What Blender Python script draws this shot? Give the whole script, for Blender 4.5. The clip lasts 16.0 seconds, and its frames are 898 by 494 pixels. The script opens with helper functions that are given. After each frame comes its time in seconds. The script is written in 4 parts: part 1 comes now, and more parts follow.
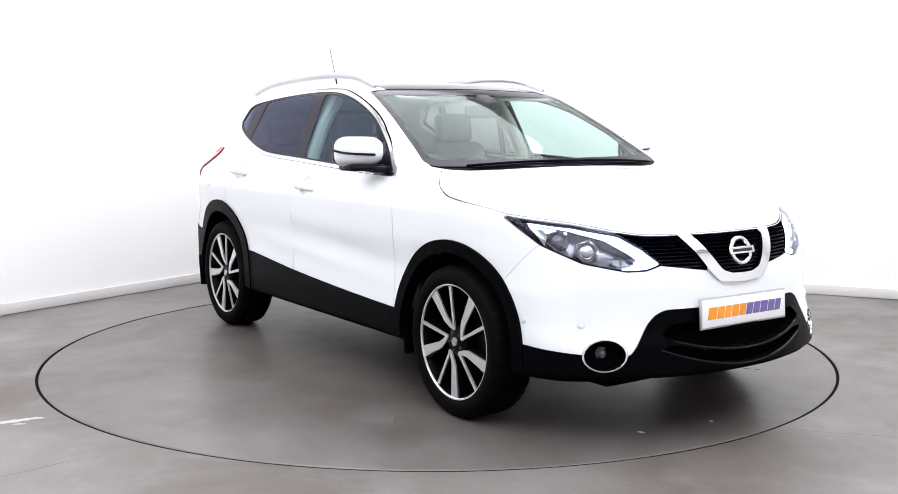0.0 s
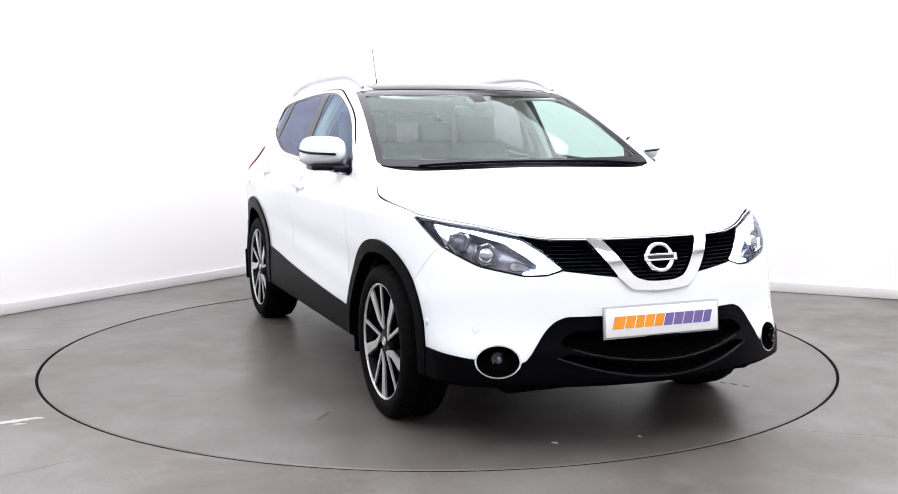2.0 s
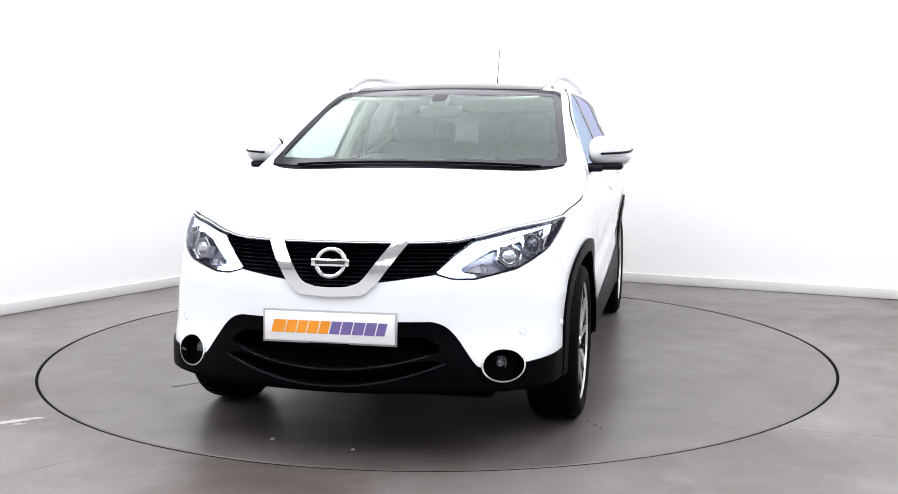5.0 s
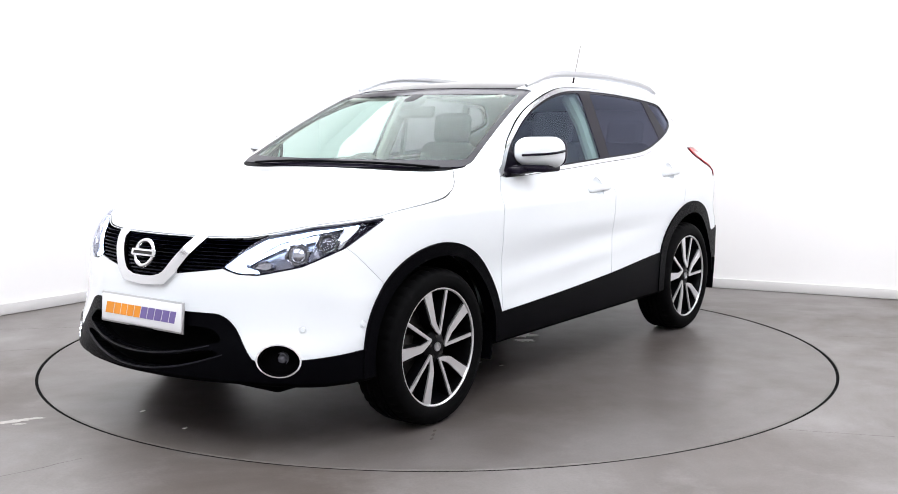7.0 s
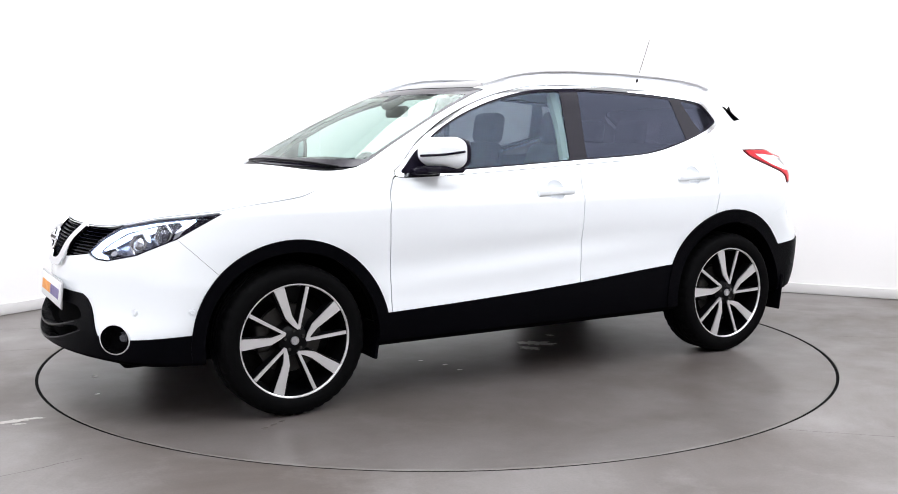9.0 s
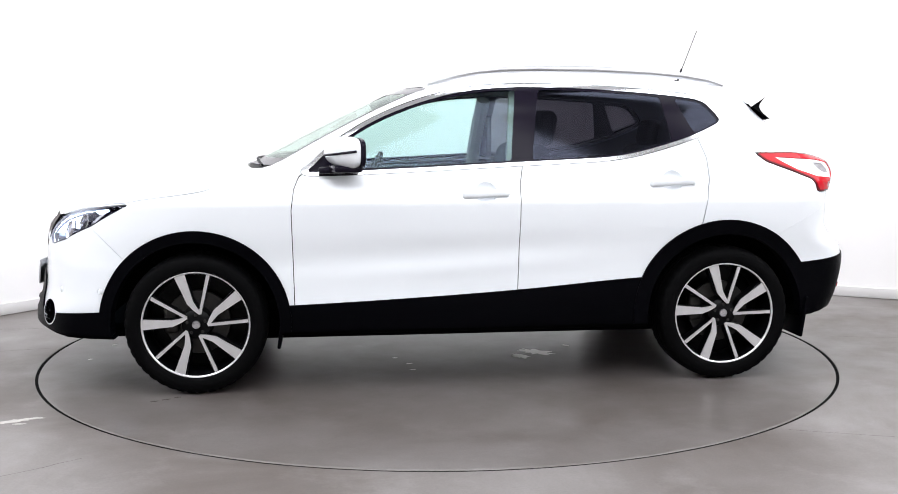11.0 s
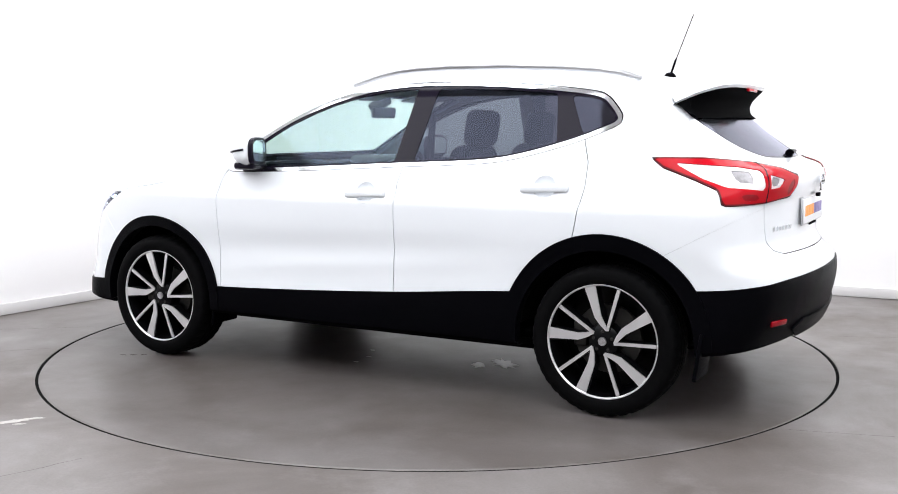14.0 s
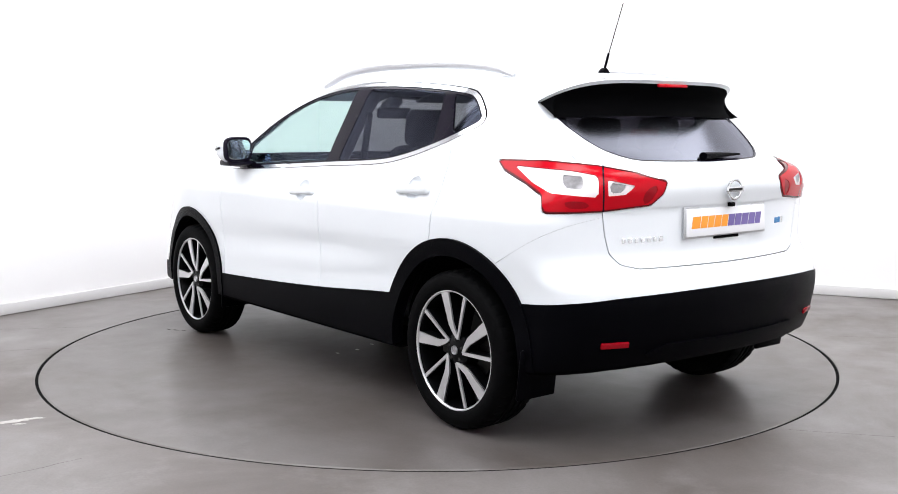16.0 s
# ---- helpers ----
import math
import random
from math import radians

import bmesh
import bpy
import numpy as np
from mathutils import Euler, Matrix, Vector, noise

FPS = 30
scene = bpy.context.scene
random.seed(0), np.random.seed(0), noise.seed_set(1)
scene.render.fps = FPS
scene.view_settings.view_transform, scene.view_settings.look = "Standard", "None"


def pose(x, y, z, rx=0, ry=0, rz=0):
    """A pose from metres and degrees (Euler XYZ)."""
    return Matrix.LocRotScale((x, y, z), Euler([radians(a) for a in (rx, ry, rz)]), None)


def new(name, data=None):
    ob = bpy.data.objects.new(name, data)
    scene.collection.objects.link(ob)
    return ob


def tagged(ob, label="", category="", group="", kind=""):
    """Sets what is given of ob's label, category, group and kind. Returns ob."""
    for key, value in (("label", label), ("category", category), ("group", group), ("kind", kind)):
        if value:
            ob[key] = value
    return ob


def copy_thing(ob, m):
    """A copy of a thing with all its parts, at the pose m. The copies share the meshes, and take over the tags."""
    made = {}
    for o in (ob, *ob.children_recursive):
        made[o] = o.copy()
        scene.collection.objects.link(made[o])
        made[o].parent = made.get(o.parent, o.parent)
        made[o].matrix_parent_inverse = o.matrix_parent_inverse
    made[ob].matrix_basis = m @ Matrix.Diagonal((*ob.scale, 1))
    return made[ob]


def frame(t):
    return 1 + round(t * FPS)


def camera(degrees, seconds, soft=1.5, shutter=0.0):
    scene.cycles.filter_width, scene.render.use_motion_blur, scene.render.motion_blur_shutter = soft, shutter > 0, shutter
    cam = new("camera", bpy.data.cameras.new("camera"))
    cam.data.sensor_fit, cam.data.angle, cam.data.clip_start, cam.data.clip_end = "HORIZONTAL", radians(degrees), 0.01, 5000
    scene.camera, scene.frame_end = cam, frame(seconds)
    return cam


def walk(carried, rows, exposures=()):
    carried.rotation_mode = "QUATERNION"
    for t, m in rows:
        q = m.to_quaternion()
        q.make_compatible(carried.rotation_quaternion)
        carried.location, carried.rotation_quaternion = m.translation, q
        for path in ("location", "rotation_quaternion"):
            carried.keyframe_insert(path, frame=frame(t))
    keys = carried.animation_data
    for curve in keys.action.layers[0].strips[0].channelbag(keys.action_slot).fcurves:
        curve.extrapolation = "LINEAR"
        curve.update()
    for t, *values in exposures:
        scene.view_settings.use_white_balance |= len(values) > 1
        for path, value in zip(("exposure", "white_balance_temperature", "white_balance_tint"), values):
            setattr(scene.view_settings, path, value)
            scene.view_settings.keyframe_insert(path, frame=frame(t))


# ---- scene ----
cam = camera(47.83, 16.0, soft=.9)
EYE = pose(0, -5.913, 1.286, 90 - 6.70, 0.06, -0.60)
walk(cam, [(0, EYE), (16, EYE)])


def turn_at(t):
    """Heading of the turntable in degrees: it starts slowly, then keeps an even pace."""
    starts = ((0, -56.21), (.5, -56.97), (1, -59.11), (1.5, -62.73))
    for s, a in starts:
        if abs(t - s) < .01:
            return a
    return -68.3 - 11.745 * (t - 2)


TIMES = [i * .5 for i in range(33)]
CAR_ON_TABLE = pose(-.044, .092, 0)

# ---- light ----
world = bpy.data.worlds.new("studio_world")
scene.world = world
world.use_nodes = True
world.node_tree.nodes["Background"].inputs[0].default_value = (.8, .85, .95, 1)
world.node_tree.nodes["Background"].inputs[1].default_value = .3

ROOM_C = Vector((-1.14, 3.84, 0))
ROOM_U = Vector((.558, .830, 0))
ROOM_V = Vector((.897, -.442, 0))
ROOM_H = 3.6


def room_point(u, v, z=0):
    return ROOM_C - ROOM_U * u + ROOM_V * v + Vector((0, 0, z))


def panel_lamp(u, v, su, sv, watts):
    d = bpy.data.lights.new("ceiling_lamp", "AREA")
    d.shape, d.size, d.size_y, d.energy = "RECTANGLE", su, sv, watts
    d.color = (.965, .985, 1.03)
    ob = new("ceiling_lamp", d)
    ob.matrix_world = Matrix.Translation(room_point(u, v, ROOM_H - .09)) @ Matrix.Rotation(math.atan2(ROOM_U.y, ROOM_U.x), 4, "Z")
    return ob


# four large light panels: place along the two walls and size
LAMPS = [(u, v) for u in (2.3, 6.7) for v in (2.3, 6.7)]
LAMP_U, LAMP_V = 3.5, 3.5
for lu, lv in LAMPS:
    panel_lamp(lu, lv, LAMP_U, LAMP_V, 138)
scene.view_settings.exposure = 0.0


# ---- materials ----
def material(name, color, rough=.5, metal=0, coat=0, spread=.06, scale=8, bump=.0, bump_scale=60, emit=None, power=0,
             trans=0, ior=1.45, spec=.5):
    m = bpy.data.materials.new(name)
    m.use_nodes = True
    nt = m.node_tree
    b = nt.nodes["Principled BSDF"]
    b.inputs["Roughness"].default_value = rough
    b.inputs["Metallic"].default_value = metal
    b.inputs["Coat Weight"].default_value = coat
    b.inputs["Coat Roughness"].default_value = .04
    b.inputs["Transmission Weight"].default_value = trans
    b.inputs["IOR"].default_value = ior
    b.inputs["Specular IOR Level"].default_value = spec
    b.inputs["Base Color"].default_value = (*color, 1)
    co = nt.nodes.new("ShaderNodeTexCoord")
    if spread:
        n = nt.nodes.new("ShaderNodeTexNoise")
        n.inputs["Scale"].default_value, n.inputs["Detail"].default_value = scale, 5
        nt.links.new(co.outputs["Object"], n.inputs["Vector"])
        mix = nt.nodes.new("ShaderNodeMix")
        mix.data_type = "RGBA"
        mix.inputs[6].default_value = (*[c * (1 - spread) for c in color], 1)
        mix.inputs[7].default_value = (*[min(1, c * (1 + spread)) for c in color], 1)
        nt.links.new(n.outputs["Fac"], mix.inputs[0])
        nt.links.new(mix.outputs[2], b.inputs["Base Color"])
    if bump:
        n2 = nt.nodes.new("ShaderNodeTexNoise")
        n2.inputs["Scale"].default_value, n2.inputs["Detail"].default_value = bump_scale, 3
        nt.links.new(co.outputs["Object"], n2.inputs["Vector"])
        bp = nt.nodes.new("ShaderNodeBump")
        bp.inputs["Strength"].default_value, bp.inputs["Distance"].default_value = bump, .004
        nt.links.new(n2.outputs["Fac"], bp.inputs["Height"])
        nt.links.new(bp.outputs[0], b.inputs["Normal"])
    if emit:
        b.inputs["Emission Color"].default_value = (*emit, 1)
        b.inputs["Emission Strength"].default_value = power
    return m


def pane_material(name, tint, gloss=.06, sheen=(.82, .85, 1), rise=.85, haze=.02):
    """Thin glass: a tinted see-through layer with a reflection whose colour and strength are set by hand."""
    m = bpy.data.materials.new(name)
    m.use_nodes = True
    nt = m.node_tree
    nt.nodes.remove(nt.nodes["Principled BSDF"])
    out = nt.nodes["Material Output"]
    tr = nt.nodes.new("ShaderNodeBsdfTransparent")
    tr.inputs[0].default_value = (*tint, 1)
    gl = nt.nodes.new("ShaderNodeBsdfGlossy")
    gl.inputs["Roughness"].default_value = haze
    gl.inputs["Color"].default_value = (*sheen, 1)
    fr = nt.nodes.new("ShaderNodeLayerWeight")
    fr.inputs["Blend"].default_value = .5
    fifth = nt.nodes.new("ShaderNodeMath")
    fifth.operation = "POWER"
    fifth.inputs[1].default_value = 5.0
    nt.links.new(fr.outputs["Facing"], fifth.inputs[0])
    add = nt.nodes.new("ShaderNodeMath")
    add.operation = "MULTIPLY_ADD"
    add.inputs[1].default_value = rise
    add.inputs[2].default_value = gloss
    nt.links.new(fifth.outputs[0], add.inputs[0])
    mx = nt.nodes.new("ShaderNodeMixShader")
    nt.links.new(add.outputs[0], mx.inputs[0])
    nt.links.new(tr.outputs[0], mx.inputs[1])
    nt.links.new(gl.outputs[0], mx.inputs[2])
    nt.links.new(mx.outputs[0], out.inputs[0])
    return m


def floor_material(name, base, dark, light, rough, wear, stain_scale):
    """Painted concrete: large stains, rubbed patches, fine grain and a slight sheen."""
    m = bpy.data.materials.new(name)
    m.use_nodes = True
    nt = m.node_tree
    b = nt.nodes["Principled BSDF"]
    b.inputs["Specular IOR Level"].default_value = .36
    co = nt.nodes.new("ShaderNodeTexCoord")

    def noise_node(scale, detail, rough_=.55, dist=0):
        n = nt.nodes.new("ShaderNodeTexNoise")
        n.inputs["Scale"].default_value, n.inputs["Detail"].default_value = scale, detail
        n.inputs["Roughness"].default_value, n.inputs["Distortion"].default_value = rough_, dist
        nt.links.new(co.outputs["Object"], n.inputs["Vector"])
        return n

    def ramp(src, lo, hi, c0, c1):
        r = nt.nodes.new("ShaderNodeValToRGB")
        r.color_ramp.elements[0].position, r.color_ramp.elements[1].position = lo, hi
        r.color_ramp.elements[0].color, r.color_ramp.elements[1].color = (*c0, 1), (*c1, 1)
        nt.links.new(src.outputs["Fac"], r.inputs[0])
        return r

    def blend(a, bb, fac, mode="MIX"):
        x = nt.nodes.new("ShaderNodeMix")
        x.data_type, x.blend_type = "RGBA", mode
        if isinstance(fac, float):
            x.inputs[0].default_value = fac
        else:
            nt.links.new(fac, x.inputs[0])
        nt.links.new(a, x.inputs[6])
        nt.links.new(bb, x.inputs[7])
        return x.outputs[2]

    big = ramp(noise_node(stain_scale, 6, .6, .6), .35, .68, dark, base)
    rub = ramp(noise_node(stain_scale * 2.7, 7, .65, .3), .52, .75, (0, 0, 0), (1, 1, 1))
    pale = nt.nodes.new("ShaderNodeRGB")
    pale.outputs[0].default_value = (*light, 1)
    rf = nt.nodes.new("ShaderNodeMath")
    rf.operation = "MULTIPLY"
    rf.inputs[1].default_value = wear
    nt.links.new(rub.outputs[0], rf.inputs[0])
    c = blend(big.outputs[0], pale.outputs[0], rf.outputs[0])
    fine = ramp(noise_node(90, 4, .7), .3, .7, (.86, .86, .86), (1.08, 1.08, 1.08))
    c = blend(c, fine.outputs[0], .85, "MULTIPLY")
    nt.links.new(c, b.inputs["Base Color"])
    rr = nt.nodes.new("ShaderNodeMapRange")
    rr.inputs["To Min"].default_value, rr.inputs["To Max"].default_value = rough - .07, rough + .1
    nt.links.new(noise_node(5, 5).outputs["Fac"], rr.inputs["Value"])
    nt.links.new(rr.outputs[0], b.inputs["Roughness"])
    bp = nt.nodes.new("ShaderNodeBump")
    bp.inputs["Strength"].default_value, bp.inputs["Distance"].default_value = .05, .003
    nt.links.new(noise_node(45, 4).outputs["Fac"], bp.inputs["Height"])
    nt.links.new(bp.outputs[0], b.inputs["Normal"])
    return m


M_FLOOR = floor_material("worn_floor_paint", (.202, .187, .183), (.092, .077, .068), (.255, .240, .237), .40, .5, .85)
M_DISC = floor_material("turntable_paint", (.134, .121, .117), (.086, .073, .066), (.165, .152, .148), .32, .55, 1.3)
M_GAP = material("gap_shade_black", (.004, .004, .004), .9, spec=.05)
M_CHIP = material("bare_pale_filler", (.42, .40, .38), .8, spread=.25, scale=40)
M_CHIPLIGHT = material("bare_white_filler", (.82, .81, .79), .3, spec=.9, spread=.2, scale=40)
M_SCUFF = material("rubber_scuff", (.090, .079, .072), .7, spread=.3, scale=60)
M_WALL = material("white_wall_paint", (.86, .845, .84), .7, spread=.012, scale=3, bump=.05)
M_CEIL = material("white_ceiling_paint", (.85, .85, .85), .8, spread=.01)
M_BOARD = material("white_gloss_board", (.64, .625, .62), .35, spread=.02)
M_LAMP = material("lamp_diffuser", (.9, .9, .9), .4, spread=0, emit=(.965, .985, 1.03), power=.8)
M_PAINT = material("white_car_paint", (.80, .83, .86), .28, coat=1.0, spread=.012, scale=2)
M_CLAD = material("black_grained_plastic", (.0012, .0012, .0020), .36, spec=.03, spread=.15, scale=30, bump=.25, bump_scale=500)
M_GLOSSBLACK = material("gloss_black_trim", (.008, .0062, .013), .16, spec=.13, spread=0)
M_BAR = material("satin_black_lip", (.005, .005, .009), .35, spec=.25, spread=.1)
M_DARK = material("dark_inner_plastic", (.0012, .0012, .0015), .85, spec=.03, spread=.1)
# the lamps' blue glare is mixed into the grille's black
M_GRILLE = material("black_grille_lamp_blue", (.006, .008, .032), .35, spec=.25, spread=.1)
M_CHROME = material("bright_chrome", (.78, .79, .81), .12, metal=1, spread=.02)
M_SATIN = material("satin_silver_rail", (.55, .55, .57), .33, metal=1, spread=.04)
M_MACHINED = material("machined_alloy", (.74, .74, .75), .30, metal=.8, spread=.05, scale=20)
M_WHEELBLACK = material("black_wheel_enamel", (.002, .002, .0025), .3, spec=.12, spread=.1)
M_TYRE = material("tyre_rubber", (.0022, .0022, .0025), .65, spec=.05, spread=.25, scale=25, bump=.2, bump_scale=200)
M_STEEL = material("brake_steel", (.05, .048, .046), .55, metal=.9, spread=.15)
# reflection casts sit in the sheen colours; the windscreen reflects less than real glass
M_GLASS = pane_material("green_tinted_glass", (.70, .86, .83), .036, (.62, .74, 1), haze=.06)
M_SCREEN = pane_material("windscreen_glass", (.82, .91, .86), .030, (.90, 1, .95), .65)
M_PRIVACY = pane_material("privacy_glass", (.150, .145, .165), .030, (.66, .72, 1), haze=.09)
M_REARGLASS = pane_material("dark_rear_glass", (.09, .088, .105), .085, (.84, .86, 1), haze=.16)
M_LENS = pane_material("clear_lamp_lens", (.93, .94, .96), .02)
M_ROOFGLASS = material("dark_roof_glass", (.010, .009, .010), .08, spec=.4, spread=0)
M_RED = material("red_lamp_lens", (.46, .002, .010), .15, spec=.2, spread=.12, scale=12, emit=(.6, .01, .015), power=.03)
M_DIMRED = material("dim_red_lens", (.27, .002, .008), .2, spec=.25, spread=.2, scale=60)
M_DEEPRED = material("deep_red_lens_edge", (.10, .002, .004), .2, spec=.3, spread=.1)
M_BULB = material("grey_bulb_window", (.30, .29, .30), .25, metal=.3, spread=.5, scale=60)
M_CLEARLAMP = material("pale_lamp_lens", (.74, .72, .73), .15, coat=.8, spread=.08, scale=18)
M_REFLECTOR = material("lamp_reflector", (.55, .56, .60), .16, metal=1, spread=.1, scale=20)
M_HOUSING = material("lamp_housing", (.27, .27, .32), .22, metal=.6, spread=.45, scale=14)
M_DRL = material("daylight_strip", (.9, .92, .95), .3, spread=0, emit=(.55, .72, 1), power=8.0)
M_PROJECTOR = material("projector_glass", (.08, .08, .10), .05, spec=.8, metal=.4, spread=0)
M_PLATE = material("white_plate", (.82, .82, .84), .3, spread=.01)
M_ORANGE = material("orange_ink", (.85, .30, .02), .4, spread=.2, scale=6)
M_PURPLE = material("purple_ink", (.16, .12, .33), .4, spread=.1)
M_BLUE = material("blue_ink", (.05, .2, .42), .35, spread=.05)
M_SEAT = material("charcoal_seat_cloth", (.035, .034, .037), .85, spread=.2, scale=40, bump=.3, bump_scale=300)
M_TRIMLIGHT = material("pale_headliner", (.38, .38, .36), .9, spread=.03)
M_TRIMDARK = material("dark_cabin_trim", (.028, .028, .031), .65, spread=.12, scale=20)
M_MIRROR = material("mirror_silver", (.9, .92, .92), .01, metal=1, spread=0)


# ---- mesh helpers ----
def mesh_object(name, verts, faces, mat, parent=None, label="", smooth=True, angle=35):
    me = bpy.data.meshes.new(name)
    me.from_pydata([tuple(v) for v in verts], [], faces)
    me.materials.append(mat)
    me.update()
    if smooth:
        me.polygons.foreach_set("use_smooth", [True] * len(me.polygons))
        me.set_sharp_from_angle(angle=radians(angle))
    ob = new(name, me)
    ob.parent = parent
    if label:
        tagged(ob, label)
    return ob


def part(name, bm, mat, parent=None, label="", smooth=True, angle=35):
    me = bpy.data.meshes.new(name)
    bmesh.ops.recalc_face_normals(bm, faces=bm.faces)
    bm.to_mesh(me)
    bm.free()
    me.materials.append(mat)
    if smooth:
        me.polygons.foreach_set("use_smooth", [True] * len(me.polygons))
        me.set_sharp_from_angle(angle=radians(angle))
    ob = new(name, me)
    ob.parent = parent
    if label:
        tagged(ob, label)
    return ob


def add_box(bm, size, m=Matrix(), bevel=.01, seg=3, taper=None):
    """A bevelled box; taper scales its top in x and y."""
    r = bmesh.ops.create_cube(bm, size=1, matrix=Matrix.Diagonal((*size, 1)))
    vs = r["verts"]
    if taper:
        for v in vs:
            if v.co.z > 0:
                v.co.x *= taper[0]
                v.co.y *= taper[1]
    if bevel:
        es = list({e for v in vs for e in v.link_edges})
        out = bmesh.ops.bevel(bm, geom=es, offset=bevel, segments=seg, profile=.5, affect="EDGES")
        vs = list({v for f in out["faces"] for v in f.verts} | {v for v in vs if v.is_valid})
    bmesh.ops.transform(bm, matrix=m, verts=vs)
    return vs


def box(name, size, m, mat, parent=None, label="", bevel=.01, seg=3, taper=None):
    bm = bmesh.new()
    add_box(bm, size, m, bevel, seg, taper)
    return part(name, bm, mat, parent, label)


def lathe(profile, seg=64, closed=False):
    """Verts and faces of a profile of (radius, y) turned about the y axis."""
    vs, fs, n = [], [], len(profile)
    for i in range(seg):
        a = 2 * math.pi * i / seg
        vs += [(r * math.cos(a), y, r * math.sin(a)) for r, y in profile]
    for i in range(seg):
        j = (i + 1) % seg
        for k in range(n if closed else n - 1):
            l = (k + 1) % n
            fs.append((i * n + k, i * n + l, j * n + l, j * n + k))
    return vs, fs


def tube(name, pts, radius, mat, parent=None, label="", sides=10, flat=1.0):
    """A closed tube along points; flat squeezes it upright."""
    vs, fs = [], []
    pts = [Vector(p) for p in pts]
    for i, p in enumerate(pts):
        t = (pts[min(i + 1, len(pts) - 1)] - pts[max(i - 1, 0)]).normalized()
        s = t.cross(Vector((0, 0, 1)))
        s = s.normalized() if s.length > 1e-4 else Vector((1, 0, 0))
        u = s.cross(t)
        r = radius(i / (len(pts) - 1)) if callable(radius) else radius
        for k in range(sides):
            a = 2 * math.pi * k / sides
            vs.append(p + s * r * math.cos(a) + u * r * flat * math.sin(a))
    n = len(pts)
    for i in range(n - 1):
        for k in range(sides):
            l = (k + 1) % sides
            fs.append((i * sides + k, i * sides + l, (i + 1) * sides + l, (i + 1) * sides + k))
    fs.append(tuple(range(sides)))
    fs.append(tuple((n - 1) * sides + k for k in reversed(range(sides))))
    return mesh_object(name, vs, fs, mat, parent, label)


# ---- the room ----
def build_room():
    seg = 160
    radii = [2.226, 2.5, 3.2, 5, 9, 14]
    vs, fs = [], []
    for r in radii:
        vs += [(r * math.cos(2 * math.pi * i / seg), r * math.sin(2 * math.pi * i / seg), 0) for i in range(seg)]
    vs += [(2.226 * math.cos(2 * math.pi * i / seg), 2.226 * math.sin(2 * math.pi * i / seg), -.12) for i in range(seg)]
    n = len(radii)
    for k in range(n - 1):
        for i in range(seg):
            j = (i + 1) % seg
            fs.append((k * seg + i, (k + 1) * seg + i, (k + 1) * seg + j, k * seg + j))
    for i in range(seg):
        j = (i + 1) % seg
        fs.append((n * seg + i, i, j, n * seg + j))
    floor = mesh_object("floor", vs, fs, M_FLOOR)
    tagged(floor, "worn grey painted concrete floor with stains and scuffs", "floor", kind="structure")
    # black ring set almost flush in the gap, in place of its shade
    pit = mesh_object("turntable_gap_fill", *lathe_z([(.01, -.12), (2.2095, -.12), (2.2102, -.0022), (2.2255, -.0022), (2.2262, -.12)], 200), M_GAP)
    tagged(pit, "black ring and pit standing in for the shade of the turntable gap", "floor", kind="structure")

    def wall(name, p, q, label):
        d = (q - p).normalized()
        nrm = Vector((-d.y, d.x, 0))
        bm = bmesh.new()
        L = (q - p).length + .3
        ang = math.atan2(d.y, d.x)
        mid = (p + q) / 2
        add_box(bm, (L, .14, ROOM_H), Matrix.Translation(mid + nrm * .07 + Vector((0, 0, ROOM_H / 2))) @ Matrix.Rotation(ang, 4, "Z"), 0)
        w = part(name, bm, M_WALL)
        tagged(w, label, "wall", kind="structure")
        bm = bmesh.new()
        add_box(bm, (L, .018, .078), Matrix.Translation(mid - nrm * .009 + Vector((0, 0, .041))) @ Matrix.Rotation(ang, 4, "Z"), .005, 2)
        b = part("baseboard", bm, M_BOARD)
        tagged(b, "white painted baseboard along the wall", "baseboard", kind="structure")

    S = 10.6
    c, a, b, d = room_point(0, 0), room_point(S, 0), room_point(0, S - 1), room_point(S, S - 1)
    wall("wall_west", a, c, "plain white painted studio wall")
    wall("wall_north", c, b, "plain white painted studio wall")
    wall("wall_east", b, d, "plain white painted studio wall")
    wall("wall_south", d, a, "plain white painted studio wall")
    bm = bmesh.new()
    add_box(bm, (15, 15, .1), Matrix.Translation(room_point(S / 2, S / 2, ROOM_H + .05)), 0)
    tagged(part("ceiling", bm, M_CEIL), "white ceiling of the photo studio", "ceiling", kind="structure")
    ang = Matrix.Rotation(math.atan2(ROOM_U.y, ROOM_U.x), 4, "Z")
    first = None
    for u, v in LAMPS:
        m = Matrix.Translation(room_point(u, v, ROOM_H - .05)) @ ang
        if first is None:
            first = new("ceiling_light")
            first.matrix_basis = m
            bm = bmesh.new()
            hu, hv = LAMP_U / 2 + .06, LAMP_V / 2 + .06
            for sx, sy, w, h in ((0, hv, 2 * hu + .06, .06), (0, -hv, 2 * hu + .06, .06), (hu, 0, .06, 2 * hv - .06), (-hu, 0, .06, 2 * hv - .06)):
                add_box(bm, (w, h, .1), Matrix.Translation((sx, sy, 0)), .004, 1)
            part("frame", bm, M_BOARD, first)
            bm = bmesh.new()
            add_box(bm, (LAMP_U + .06, LAMP_V + .06, .02), Matrix.Translation((0, 0, .02)), 0)
            part("diffuser", bm, M_LAMP, first)
